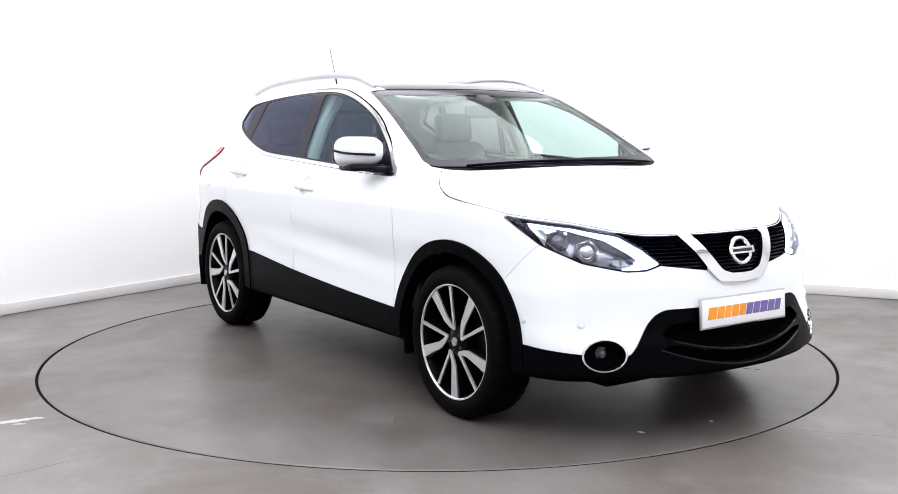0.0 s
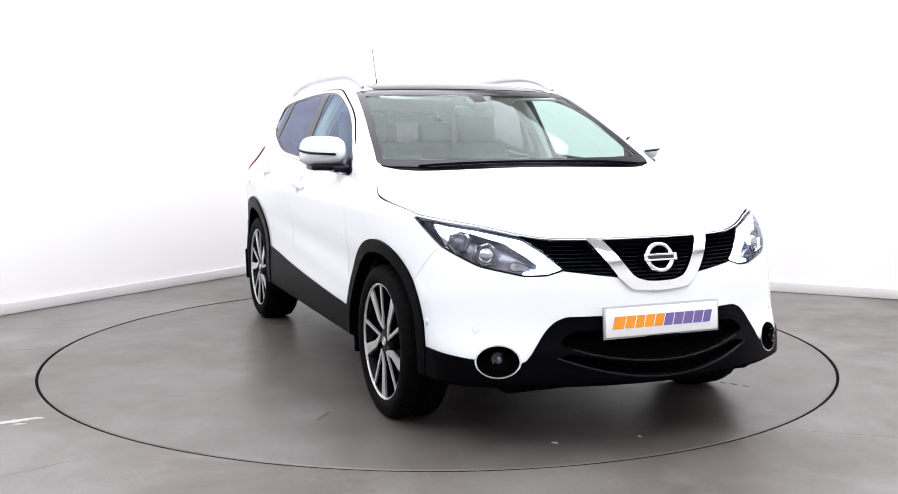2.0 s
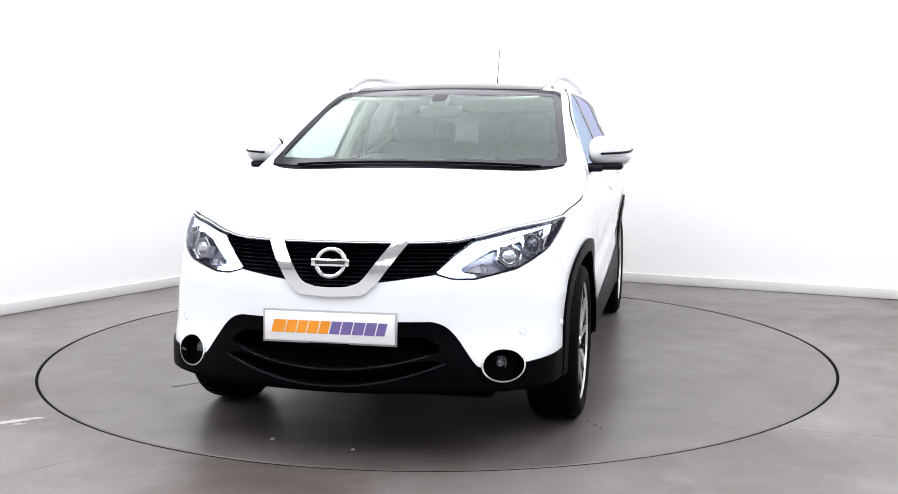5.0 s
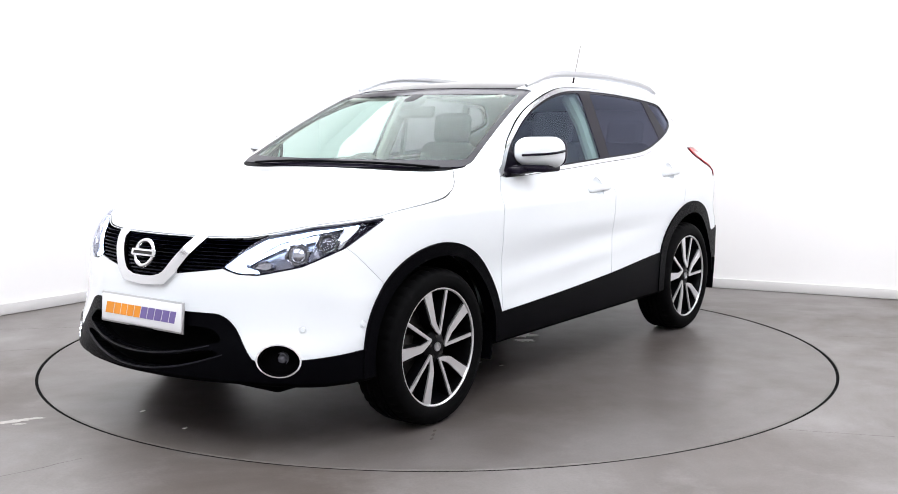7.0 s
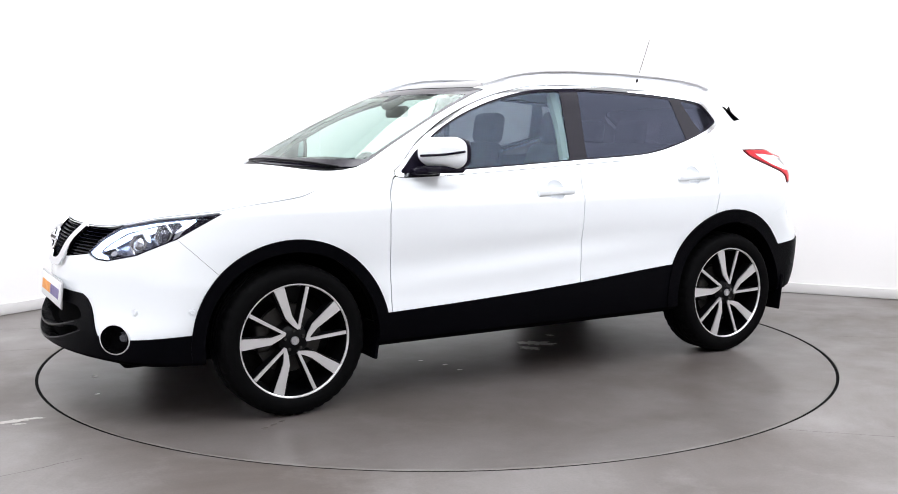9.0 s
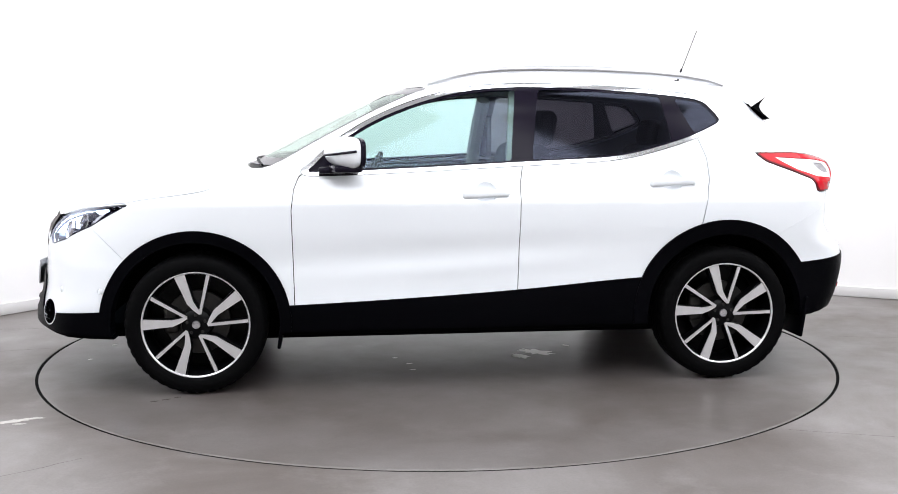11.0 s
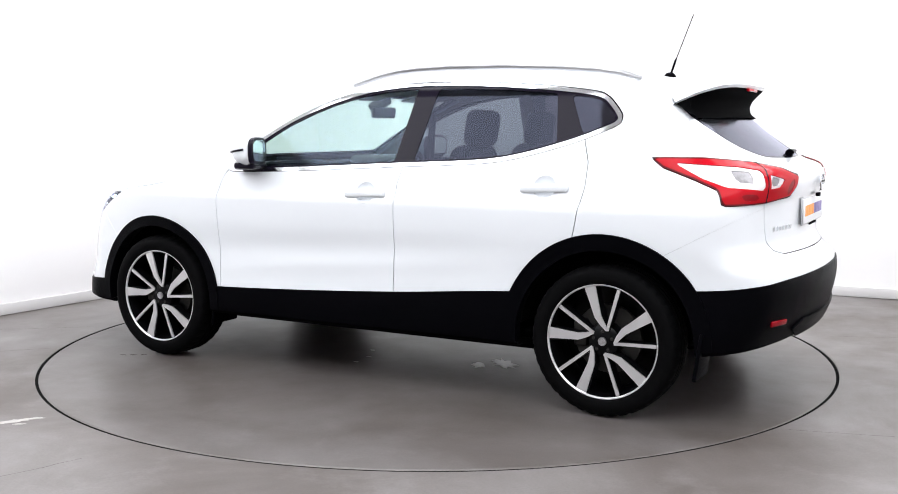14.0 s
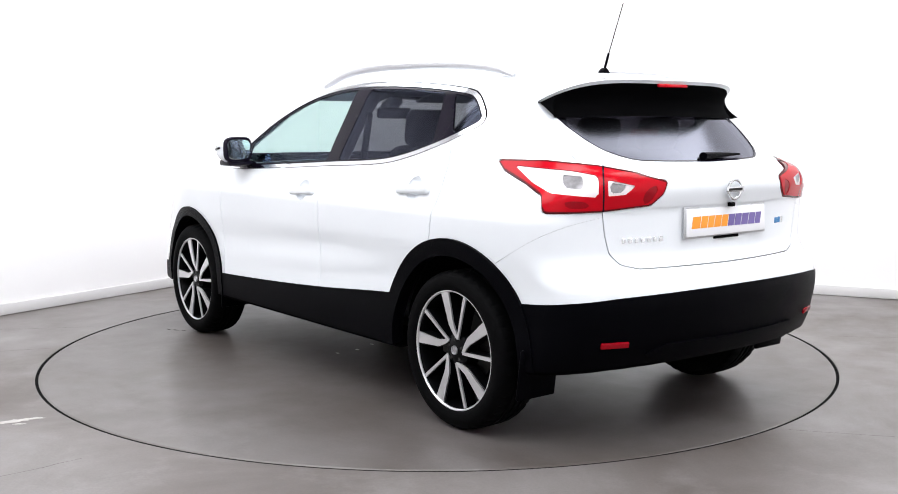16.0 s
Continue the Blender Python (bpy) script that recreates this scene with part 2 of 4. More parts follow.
            tagged(first, "large square white light panel on the ceiling", "ceiling light", "ceiling light panels")
        else:
            copy_thing(first, m)


def lathe_z(profile, seg):
    vs, fs = lathe(profile, seg)
    return [(x, z, y) for x, y, z in vs], fs


def build_turntable():
    seg = 200
    prof = [(.02, 0), (.6, 0), (1.2, 0), (1.8, 0), (2.195, 0), (2.206, -.0008), (2.210, -.004), (2.21, -.1)]
    vs, fs = lathe_z(prof, seg)
    vs.append((0, 0, 0))
    n = len(prof)
    for i in range(seg):
        fs.append((i * n, ((i + 1) % seg) * n, len(vs) - 1))
    fs = [tuple(f) for f in fs]
    t = mesh_object("turntable", vs, fs, M_DISC)
    return tagged(t, "round grey painted turntable set flush in the floor", "turntable")


def blot(name, cx, cy, rx, ry, mat, seed, parent=None, ang=0, h=.0015):
    """A thin ragged patch lying on the floor."""
    rng = random.Random(seed)
    n = 26
    ring = []
    for i in range(n):
        a = 2 * math.pi * i / n
        k = .55 + .6 * rng.random()
        x, y = rx * k * math.cos(a), ry * k * math.sin(a)
        ring.append((cx + x * math.cos(ang) - y * math.sin(ang), cy + x * math.sin(ang) + y * math.cos(ang)))
    vs = [(x, y, h) for x, y in ring] + [(cx, cy, h * 1.3)] + [(x, y, -.002) for x, y in ring]
    fs = [(i, (i + 1) % n, n) for i in range(n)] + [(i, n + 1 + i, n + 1 + (i + 1) % n, (i + 1) % n) for i in range(n)]
    return mesh_object(name, vs, fs, mat, parent, smooth=False)


# ---- lines of the car ----
def curve(xs, ys):
    """A smooth monotone curve through a few design stations."""
    xs, ys = np.array(xs, float), np.array(ys, float)
    if xs[0] > xs[-1]:
        xs, ys = xs[::-1], ys[::-1]
    h = np.diff(xs)
    s = np.diff(ys) / h
    m = np.concatenate([[s[0]], np.where(s[:-1] * s[1:] > 0, 2 * s[:-1] * s[1:] / (s[:-1] + s[1:] + 1e-12), 0), [s[-1]]])

    def at(x):
        x = np.clip(np.asarray(x, float), xs[0], xs[-1])
        i = np.clip(np.searchsorted(xs, x) - 1, 0, len(h) - 1)
        u = (x - xs[i]) / h[i]
        return ((2 * u**3 - 3 * u**2 + 1) * ys[i] + (u**3 - 2 * u**2 + u) * h[i] * m[i]
                + (3 * u**2 - 2 * u**3) * ys[i + 1] + (u**3 - u**2) * h[i] * m[i + 1])
    return at


spine = curve([2.30, 2.20, 2.13, 2.0, 1.8, 1.5, 1.25, 1.13, 1.0, .8, .6, .4, .25, .1, -.1, -.4, -.8, -1.1, -1.34, -1.6, -1.76],
              [.70, .77, .845, .905, .965, 1.025, 1.07, 1.092, 1.15, 1.255, 1.355, 1.448, 1.507, 1.537, 1.553, 1.562, 1.562, 1.553, 1.54, 1.51, 1.48])
nose = curve([.18, .24, .30, .40, .50, .60, .65, .75, .845, .92, 1.0], [2.14, 2.21, 2.245, 2.235, 2.205, 2.19, 2.185, 2.165, 2.125, 2.06, 1.9])
tail = curve([.25, .36, .45, .60, .67, .72, .80, .95, 1.05, 1.10, 1.14, 1.40, 1.52],
             [2.03, 2.09, 2.125, 2.15, 2.14, 2.085, 2.05, 2.055, 2.075, 2.06, 1.965, 1.63, 1.49])
flank = curve([.15, .3, .42, .5, .62, .80, .92, .965, 1.05, 1.2, 1.35, 1.47, 1.55],
              [.85, .890, .893, .888, .884, .899, .903, .884, .855, .792, .722, .662, .57])
under = curve([-2.2, -1.95, -1.6, -.9, 1.2, 1.7, 2.3], [.365, .335, .300, .285, .28, .27, .29])


def smax(a, b, k):
    return np.maximum(a, b) + np.maximum(k - np.abs(a - b), 0) ** 2 / (4 * k)


def half_width(x, z):
    up = np.clip((z - 1.0) / .35, 0, 1)
    hood = np.clip((z - .62) / .35, 0, 1)
    front = np.maximum(x - 1.15, 0) ** 2 * (.14 + .16 * hood)
    back = np.maximum(-x - 1.15, 0) ** 2 * (.10 + .42 * up)
    ridge = np.exp(-((z - (.555 + .06 * np.clip(.85 - x, 0, 2))) / .045) ** 2) - 1.2 * np.exp(-((z - (.66 + .05 * np.clip(.85 - x, 0, 2))) / .06) ** 2)
    return flank(z) - front - back + .004 * ridge * np.clip(1.35 - np.abs(x + .05) * 1.25, 0, 1)


def body_field(x, y, z):
    """Negative inside the car's outer skin."""
    y = np.abs(y)
    roof = spine(x + .13 * y**2) - (.066 - .010 * np.clip(x, 0, 1)) * y**2
    f = smax(y - half_width(x, z), z - roof, .05)
    f = smax(f, x - (nose(z) - .40 * y**2 - .08 * y**4), .09)
    f = smax(f, -x - (tail(z) - .20 * y**2 - .10 * y**4), .11)
    return smax(f, under(x) - z, .03)


# ---- the car's skin ----
# The whole outer skin is one smooth field; panels, glass and lamps are cut out of it along design lines.
class Skin:
    def __init__(self):
        self.P = np.zeros((0, 3))


def skin_grid():
    cols = [(1.30, math.pi / 2 * (1 - i / 84)) for i in range(84)]
    cols += [(1.30 - 2.6 * i / 136, 0.0) for i in range(137)]
    cols += [(-1.30, -math.pi / 2 * (i + 1) / 84) for i in range(84)]
    rows = np.radians(np.concatenate([np.linspace(-90, -36, 26)[:-1], np.linspace(-36, 62, 116)[:-1], np.linspace(62, 90, 30)]))
    x0 = np.array([c[0] for c in cols])[:, None] + 0 * rows
    b = np.array([c[1] for c in cols])[:, None] + 0 * rows
    a = rows[None, :] + 0 * b
    o = np.stack([x0, 0 * x0, 0 * x0 + .72], -1)
    d = np.stack([np.cos(a) * np.sin(b), np.cos(a) * np.cos(b), np.sin(a)], -1)
    lo, hi = np.zeros(a.shape), np.zeros(a.shape)
    found = np.zeros(a.shape, bool)
    for s in np.arange(.02, 1.6, .02):
        q = o + d * s
        out = body_field(q[..., 0], q[..., 1], q[..., 2]) > 0
        new_ = out & ~found
        lo[new_], hi[new_] = s - .02, s
        found |= out
    for _ in range(26):
        mid = (lo + hi) / 2
        q = o + d * mid[..., None]
        out = body_field(q[..., 0], q[..., 1], q[..., 2]) > 0
        hi = np.where(out, mid, hi)
        lo = np.where(out, lo, mid)
    P = o + d * hi[..., None]
    P[np.abs(P[..., 1]) < 1e-5, 1] = 0
    nc, nr = a.shape
    idx = np.arange(nc * nr).reshape(nc, nr)
    # the fans close at one point above and below each end
    for fan, hub in ((range(84), 84), (range(221, 305), 220)):
        for c in fan:
            idx[c, 0], idx[c, -1] = idx[hub, 0], idx[hub, -1]
    faces = []
    for c in range(nc - 1):
        for r in range(nr - 1):
            f = (idx[c, r], idx[c, r + 1], idx[c + 1, r + 1], idx[c + 1, r])
            g = []
            for v in f:
                if int(v) not in g:
                    g.append(int(v))
            if len(g) > 2:
                faces.append(tuple(g))
    return P.reshape(-1, 3), faces


SKIN = Skin()
SKIN.P, ALL = skin_grid()


def cut(faces, field):
    """Split faces along the line where field(x, y, z) is 0: those inside (negative) and those outside."""
    d = np.asarray(field(*SKIN.P.T), float)
    d[np.abs(d) < 2e-4] = 0
    d = d.tolist()
    extra, made, inside, outside = [], {}, [], []
    base = len(SKIN.P)
    P = SKIN.P

    def cross(i, j):
        key = (i, j) if i < j else (j, i)
        if key not in made:
            i, j = key
            t = d[i] / (d[i] - d[j])
            made[key] = base + len(extra)
            extra.append(P[i] + (P[j] - P[i]) * t)
        return made[key]

    for f in faces:
        v = [d[i] for i in f]
        if max(v) <= 0:
            inside.append(f)
        elif min(v) >= 0:
            outside.append(f)
        else:
            a, b = [], []
            for k, i in enumerate(f):
                j = f[(k + 1) % len(f)]
                if d[i] <= 0:
                    a.append(i)
                if d[i] >= 0:
                    b.append(i)
                if d[i] * d[j] < 0:
                    c = cross(i, j)
                    a.append(c)
                    b.append(c)
            if len(a) > 2:
                inside.append(tuple(a))
            if len(b) > 2:
                outside.append(tuple(b))
    if extra:
        SKIN.P = np.vstack([P, np.array(extra)])
    return inside, outside


def skin_normals(P):
    e = 2e-3
    g = np.stack([body_field(P[:, 0] + dx, P[:, 1] + dy, P[:, 2] + dz) - body_field(P[:, 0] - dx, P[:, 1] - dy, P[:, 2] - dz)
                  for dx, dy, dz in ((e, 0, 0), (0, e, 0), (0, 0, e))], -1)
    g[np.abs(P[:, 1]) < 1e-5, 1] = 0
    return g / np.maximum(np.linalg.norm(g, axis=1, keepdims=True), 1e-9)


def panel(name, faces, mat, parent, label="", off=0.0, rim=-.012, side="both", angle=50, warp=None):
    """A panel of the skin, moved out by off, with edges that turn in to the depth rim. side: left, right or both."""
    if not faces:
        raise ValueError("nothing left for " + name)
    used = sorted({i for f in faces for i in f})
    P = SKIN.P[used]
    N = skin_normals(P)
    local = {g: k for k, g in enumerate(used)}
    o = off + (warp(*P.T) if warp else 0 * P[:, 0])
    top = P + N * o[:, None]
    low = P + N * (rim if rim is not None else 0)
    verts, out = [tuple(v) for v in top], [tuple(local[i] for i in f) for f in faces]
    if rim is not None:
        edges = {}
        for f in out:
            for k in range(len(f)):
                i, j = f[k], f[(k + 1) % len(f)]
                if (j, i) in edges:
                    del edges[(j, i)]
                else:
                    edges[(i, j)] = 1
        low_of = {}
        for i, j in edges:
            if side == "both" and P[i, 1] < 1e-5 and P[j, 1] < 1e-5:
                continue
            for k in (i, j):
                if k not in low_of:
                    low_of[k] = len(verts)
                    verts.append(tuple(low[k]))
            out.append((j, i, low_of[i], low_of[j]))
    # orientation outwards
    f = out[0]
    a, b, c = (np.array(verts[k]) for k in f[:3])
    if np.dot(np.cross(b - a, c - a), N[f[0]]) < 0:
        out = [tuple(reversed(q)) for q in out]
    if side in ("right", "both"):
        mv = [(x, -y, z) for x, y, z in verts]
        if side == "right":
            verts, out = mv, [tuple(reversed(q)) for q in out]
        else:
            remap, n = {}, len(verts)
            extra = []
            for k, (x, y, z) in enumerate(verts):
                if abs(y) < 1e-5:
                    remap[k] = k
                else:
                    remap[k] = n + len(extra)
                    extra.append(mv[k])
            out = out + [tuple(remap[k] for k in reversed(q)) for q in out]
            verts = verts + extra
    ob = mesh_object(name, verts, out, mat, parent, label, angle=angle)
    if rim is None and warp is None:
        # a bare sheet takes the true normals of the skin, for clean reflections
        V = np.array(verts)
        flip = np.where(V[:, 1] < 0, -1.0, 1.0)[:, None] * np.array([[0, 1, 0]]) + np.array([[1, 0, 1]])
        ob.data.normals_split_custom_set_from_vertices((skin_normals(V * flip) * flip).tolist())
    return ob


def both_sides(name, faces, mat, parent, label="", **kw):
    return [panel(name, faces, mat, parent, label, side=s, **kw) for s in ("left", "right")]


def outline(points, u, v, smooth=0):
    """Signed distance (negative inside) to a closed outline in the plane of u, v."""
    pts = np.array(points, float)
    for _ in range(smooth):
        nx = np.roll(pts, -1, 0)
        pts = np.stack([pts * .75 + nx * .25, pts * .25 + nx * .75], 1).reshape(-1, 2)
    a, b = pts, np.roll(pts, -1, 0)
    best = np.full(np.shape(u), 1e9)
    odd = np.zeros(np.shape(u), bool)
    for (ax, ay), (bx, by) in zip(a, b):
        ex, ey = bx - ax, by - ay
        t = np.clip(((u - ax) * ex + (v - ay) * ey) / (ex * ex + ey * ey + 1e-12), 0, 1)
        best = np.minimum(best, np.hypot(u - ax - t * ex, v - ay - t * ey))
        if ay != by:
            odd ^= ((ay > v) != (by > v)) & (u < ex * (v - ay) / ey + ax)
    return np.where(odd, -best, best)


def both(*d):
    return np.maximum.reduce(d)


def either(*d):
    return np.minimum.reduce(d)


def qf(x, y):  # runs round the front corner
    return y - (x - 1.5)


def qr(x, y):  # runs round the rear corner
    return y - (-x - 1.5)


def spot(faces_points, key, target):
    """Place and normal on the skin where key(x, y, z) is nearest to target."""
    k = np.stack(key(*faces_points.T), -1)
    i = np.argmin(((k - np.array(target)) ** 2).sum(1))
    p = faces_points[i]
    return Vector(p), Vector(skin_normals(p[None])[0])


# design lines, in metres from the middle of the wheelbase
DLO = [(0.8, 1.074), (0.66, 1.076), (0.51, 1.08), (0.216, 1.093), (-0.045, 1.106), (-0.273, 1.118), (-0.5, 1.127), (-0.69, 1.137), (-0.8, 1.15), (-0.907, 1.171),
       (-1.04, 1.206), (-1.173, 1.247), (-1.3, 1.3), (-1.335, 1.322), (-1.3, 1.371), (-1.25, 1.421), (-1.19, 1.436), (-1.07, 1.451), (-0.894, 1.468), (-0.641, 1.485),
       (-0.337, 1.493), (-0.207, 1.489), (-0.09, 1.48), (0.023, 1.463), (0.138, 1.437), (0.254, 1.402), (0.37, 1.358), (0.484, 1.304), (0.567, 1.253), (0.651, 1.2),
       (0.7, 1.156), (0.765, 1.092)]
SCREEN = [(-.2, 1.101), (.50, 1.104), (.715, 1.108), (.752, 1.117), (.754, 1.13), (.743, 1.16), (.718, 1.244), (.686, 1.337), (.651, 1.44), (.632, 1.484), (.612, 1.492), (.50, 1.497), (-.2, 1.506)]
HEADLAMP = [(-.225, .738), (-.10, .808), (.03, .860), (.30, .895), (.71, .926), (.62, .885), (.47, .818), (.22, .748), (-.02, .714), (-.13, .716)]
GRILLE = [(-.1, .654), (.0, .654), (.131, .661), (.178, .704), (.388, .732), (.52, .80), (.52, .90), (-.1, .90)]
VEE_OUT = [(-.1, .648), (0, .648), (.128, .656), (.178, .70), (.288, .852), (.288, .87), (-.1, .87)]
VEE_IN = [(-.1, .684), (0, .684), (.06, .686), (.108, .700), (.130, .722), (.240, .87), (-.1, .87)]
TAILLAMP = [(.775, 1.158), (.50, 1.157), (.22, 1.138), (.0, 1.11), (-.178, 1.076), (-.155, 1.03), (-.083, .985), (.187, .966), (.505, .960), (.512, 1.025), (.60, 1.066), (.73, 1.115)]
TAILPALE = [(.67, 1.134), (.344, 1.116), (.206, 1.100), (.204, 1.022), (.46, 1.032), (.56, 1.068)]
TAILPALE_IN = [(.158, 1.086), (.0, 1.062), (.06, 1.030), (.156, 1.026)]
REARPANE = [(-.2, 1.142), (.34, 1.149), (.43, 1.162), (.52, 1.206), (.575, 1.317), (.565, 1.40), (.45, 1.43), (-.2, 1.44)]
GATE = [(-.2, .734), (.49, .737), (.565, .755), (.605, .80), (.625, .87), (.640, .965), (.64, 1.20), (.615, 1.42), (.5, 1.49), (-.2, 1.50)]
INTAKE_TOP = [(-.1, .505), (.35, .505), (.39, .49), (.435, .45), (.37, .438), (.18, .391), (-.1, .384)]
INTAKE_LOW = [(-.1, .372), (.18, .378), (.37, .421), (.445, .405), (.23, .334), (-.1, .320)]
low_front = curve([-.9, -.26, -.20, -.15, -.05, .0, .22, .6, .9], [.56, .558, .545, .512, .388, .379, .392, .410, .415])
low_rear = curve([-.7, -.47, .03, .30, .65, .9], [.653, .651, .640, .625, .598, .595])
sill_line = curve([-1.0, -.81, -.26, .32, .85, 1.0], [.546, .535, .490, .456, .434, .43])
bonnet_edge = curve([-.7, -.29, -.1, .03, .30, .70, 1.2], [.852, .852, .856, .868, .902, .934, .96])
bonnet_side = curve([.9, 1.02, 1.11, 1.19, 1.28, 1.64, 2.2], [.64, .73, .80, .845, .864, .819, .74])
WHEELS = {"front": (1.323, .343, .458, .402), "rear": (-1.323, .343, .483, .41)}


def ring(x, z, c):
    return np.hypot(x - c[0], z - c[1])


def band(faces, field, half):
    """A narrow strip where field lies within half of 0, and the rest on both sides of it."""
    a, b = cut(faces, lambda x, y, z: field(x, y, z) - half)
    c, d = cut(a, lambda x, y, z: -half - field(x, y, z))
    return c, b + d


def door_gap(faces, field, gap=.0021):
    """Split off a region with a narrow open joint round it."""
    inside, rest = cut(faces, lambda x, y, z: field(x, y, z) + gap)
    _, rest = cut(rest, lambda x, y, z: field(x, y, z) - gap)
    return inside, rest


HANDLES = {"f": (-.088, .966), "r": (-1.038, 1.017)}


def hollow(key):
    """How far a place lies from the middle of the finger hollow behind a door handle; 1 at its rim."""
    cx, cz = HANDLES[key][0], HANDLES[key][1] + .006
    return lambda x, y, z: np.hypot((x - cx) / .056, (z - cz) / .052)


def build_car():
    car = new("car")
    tagged(car, "white five-door crossover car with black cladding and privacy glass", "car")
    rest = ALL
    # wheel housings are open
    for c in WHEELS.values():
        _, rest = cut(rest, lambda x, y, z, c=c: both(ring(x, z, c) - c[3], .45 - y))
    under_, rest = cut(rest, lambda x, y, z: z - (under(x) + .022))
    # side windows with their bright surround
    dlo, rest = cut(rest, lambda x, y, z: both(outline(DLO, x, z, 1), .45 - y))
    strip, rest = cut(rest, lambda x, y, z: both(outline(DLO, x, z, 1) - .018, .45 - y))
    seal, rest = cut(rest, lambda x, y, z: both(outline(DLO, x, z, 1) - .0200 - .0042 * np.clip((z - 1.18 - .16 * np.clip(-x - .6, 0, 1)) / .05, 0, 1), .45 - y))
    panes = {}
    inset = lambda x, z: outline(DLO, x, z, 1) + .010
    panes["front_window"], dlo = cut(dlo, lambda x, y, z: both(inset(x, z), x - .63, -(x + .222 + (z - 1.115) * .125)))
    panes["rear_window"], dlo = cut(dlo, lambda x, y, z: both(inset(x, z), x + .33 + (z - 1.135) * .16, -(x + 1.062 - (z - 1.213) * .18)))
    panes["quarter_window"], dlo = cut(dlo, lambda x, y, z: both(inset(x, z), x + 1.19 - (z - 1.24) * .487))
    # windscreen, roof glass, rear window
    screen, rest = cut(rest, lambda x, y, z: both(outline(SCREEN, y, z), .185 - x - .25 * np.maximum(0, .45 - y)))
    pane, frit = cut(screen, lambda x, y, z: outline(SCREEN, y, z) + .034)
    cowl, rest = cut(rest, lambda x, y, z: both(.90 - x, z - 1.13, 1.06 - z, x - (1.112 - .14 * y**2 - .45 * y**6), y - .745))
    roofpane, rest = door_gap(rest, lambda x, y, z: both(y - .535 + .02 * np.clip(x, 0, 1), -.78 - x, x - .62, 1.40 - z))
    rearpane, rest = cut(rest, lambda x, y, z: both(outline(REARPANE, y, z, 1), x + 1.4))
    rearglass, rearfrit = cut(rearpane, lambda x, y, z: outline(REARPANE, y, z, 1) + .006)
    # lamps
    head, rest = cut(rest, lambda x, y, z: both(outline(HEADLAMP, qf(x, y), z), 1.45 - x))
    _, rest = cut(rest, lambda x, y, z: both(outline(HEADLAMP, qf(x, y), z) - .003, 1.45 - x))
    tailamp, rest = cut(rest, lambda x, y, z: both(outline(TAILLAMP, qr(x, y), z), x + 1.45))
    _, rest = cut(rest, lambda x, y, z: both(outline(TAILLAMP, qr(x, y), z) - .003, x + 1.45))
    # grille
    vee, rest = cut(rest, lambda x, y, z: both(outline(VEE_OUT, y, z), -outline(VEE_IN, y, z), z - bonnet_edge(qf(x, y)) + .004, 1.9 - x))
    grille, rest = cut(rest, lambda x, y, z: both(outline(GRILLE, y, z), z - bonnet_edge(qf(x, y)) + .004, 1.9 - x))
    # fog lamps
    FOG = (2.046, .637, .386)
    ball = lambda x, y, z: np.hypot((qf(x, y) - qf(FOG[0], FOG[1])) / 1.37 * .70, z - FOG[2])
    fog, rest = cut(rest, lambda x, y, z: both(ball(x, y, z) - .064, 1.7 - x))
    # black cladding round the foot of the car
    lowband = lambda x, y, z: both(z - low_front(qf(x, y)), 1.3 - x)
    rearband = lambda x, y, z: both(z - low_rear(qr(x, y)), x + 1.3)
    sills = lambda x, y, z: both(z - sill_line(x), np.abs(x) - 1.0, .5 - y)
    arches = {}
    for k, c in WHEELS.items():
        arches[k], rest = cut(rest, lambda x, y, z, c=c: both(ring(x, z, c) - c[2], .45 - y, .24 - z))
    front_low, rest = cut(rest, lowband)
    rear_low, rest = cut(rest, rearband)
    sill, rest = cut(rest, sills)
    diffuser, rear_low = cut(rear_low, lambda x, y, z: both(outline([(-.2, .445), (.42, .445), (.50, .41), (.38, .35), (-.2, .345)], y, z), x + 1.8))
    intake, front_low = cut(front_low, lambda x, y, z: both(outline(INTAKE_TOP, y, z, 1), 1.8 - x))
    intake2, front_low = cut(front_low, lambda x, y, z: both(outline(INTAKE_LOW, y, z, 1), 1.8 - x))
    skin_rest = list(rest)
    # opening panels with their joints
    front_door, rest = door_gap(rest, lambda x, y, z: both(outline(
        [(.815, 1.2), (.815, 1.066), (.845, .995), (.858, .895), (.854, .69), (.846, .30), (-.248, .30), (-.248, .489), (-.258, .80), (-.262, 1.02), (-.28, 1.115), (-.28, 1.2)], x, z),
        .5 - y, z - (1.105 - .05 * x)))
    rear_door, rest = door_gap(rest, lambda x, y, z: both(outline(
        [(-.248, .30), (-.248, .489), (-.258, .80), (-.262, 1.02), (-.28, 1.115), (-.29, 1.2), (-.6, 1.3), (-1.185, 1.26), (-1.228, 1.134), (-1.230, 1.028), (-1.19, .82), (-1.15, .70), (-.9, .30)], x, z),
        .5 - y, z - 1.25))
    bonnet, rest = door_gap(rest, lambda x, y, z: both(bonnet_edge(qf(x, y)) - z, y - bonnet_side(x), .90 - x, 1.114 - .14 * y**2 - .45 * y**6 - x) * (1 - .2 * np.clip((1.8 - x) / .2, 0, 1)))
    gate, rest = door_gap(rest, lambda x, y, z: both(outline(GATE, y, z), x + 1.4, z - 1.47) * (1 + 3 * (z > 1.18)))
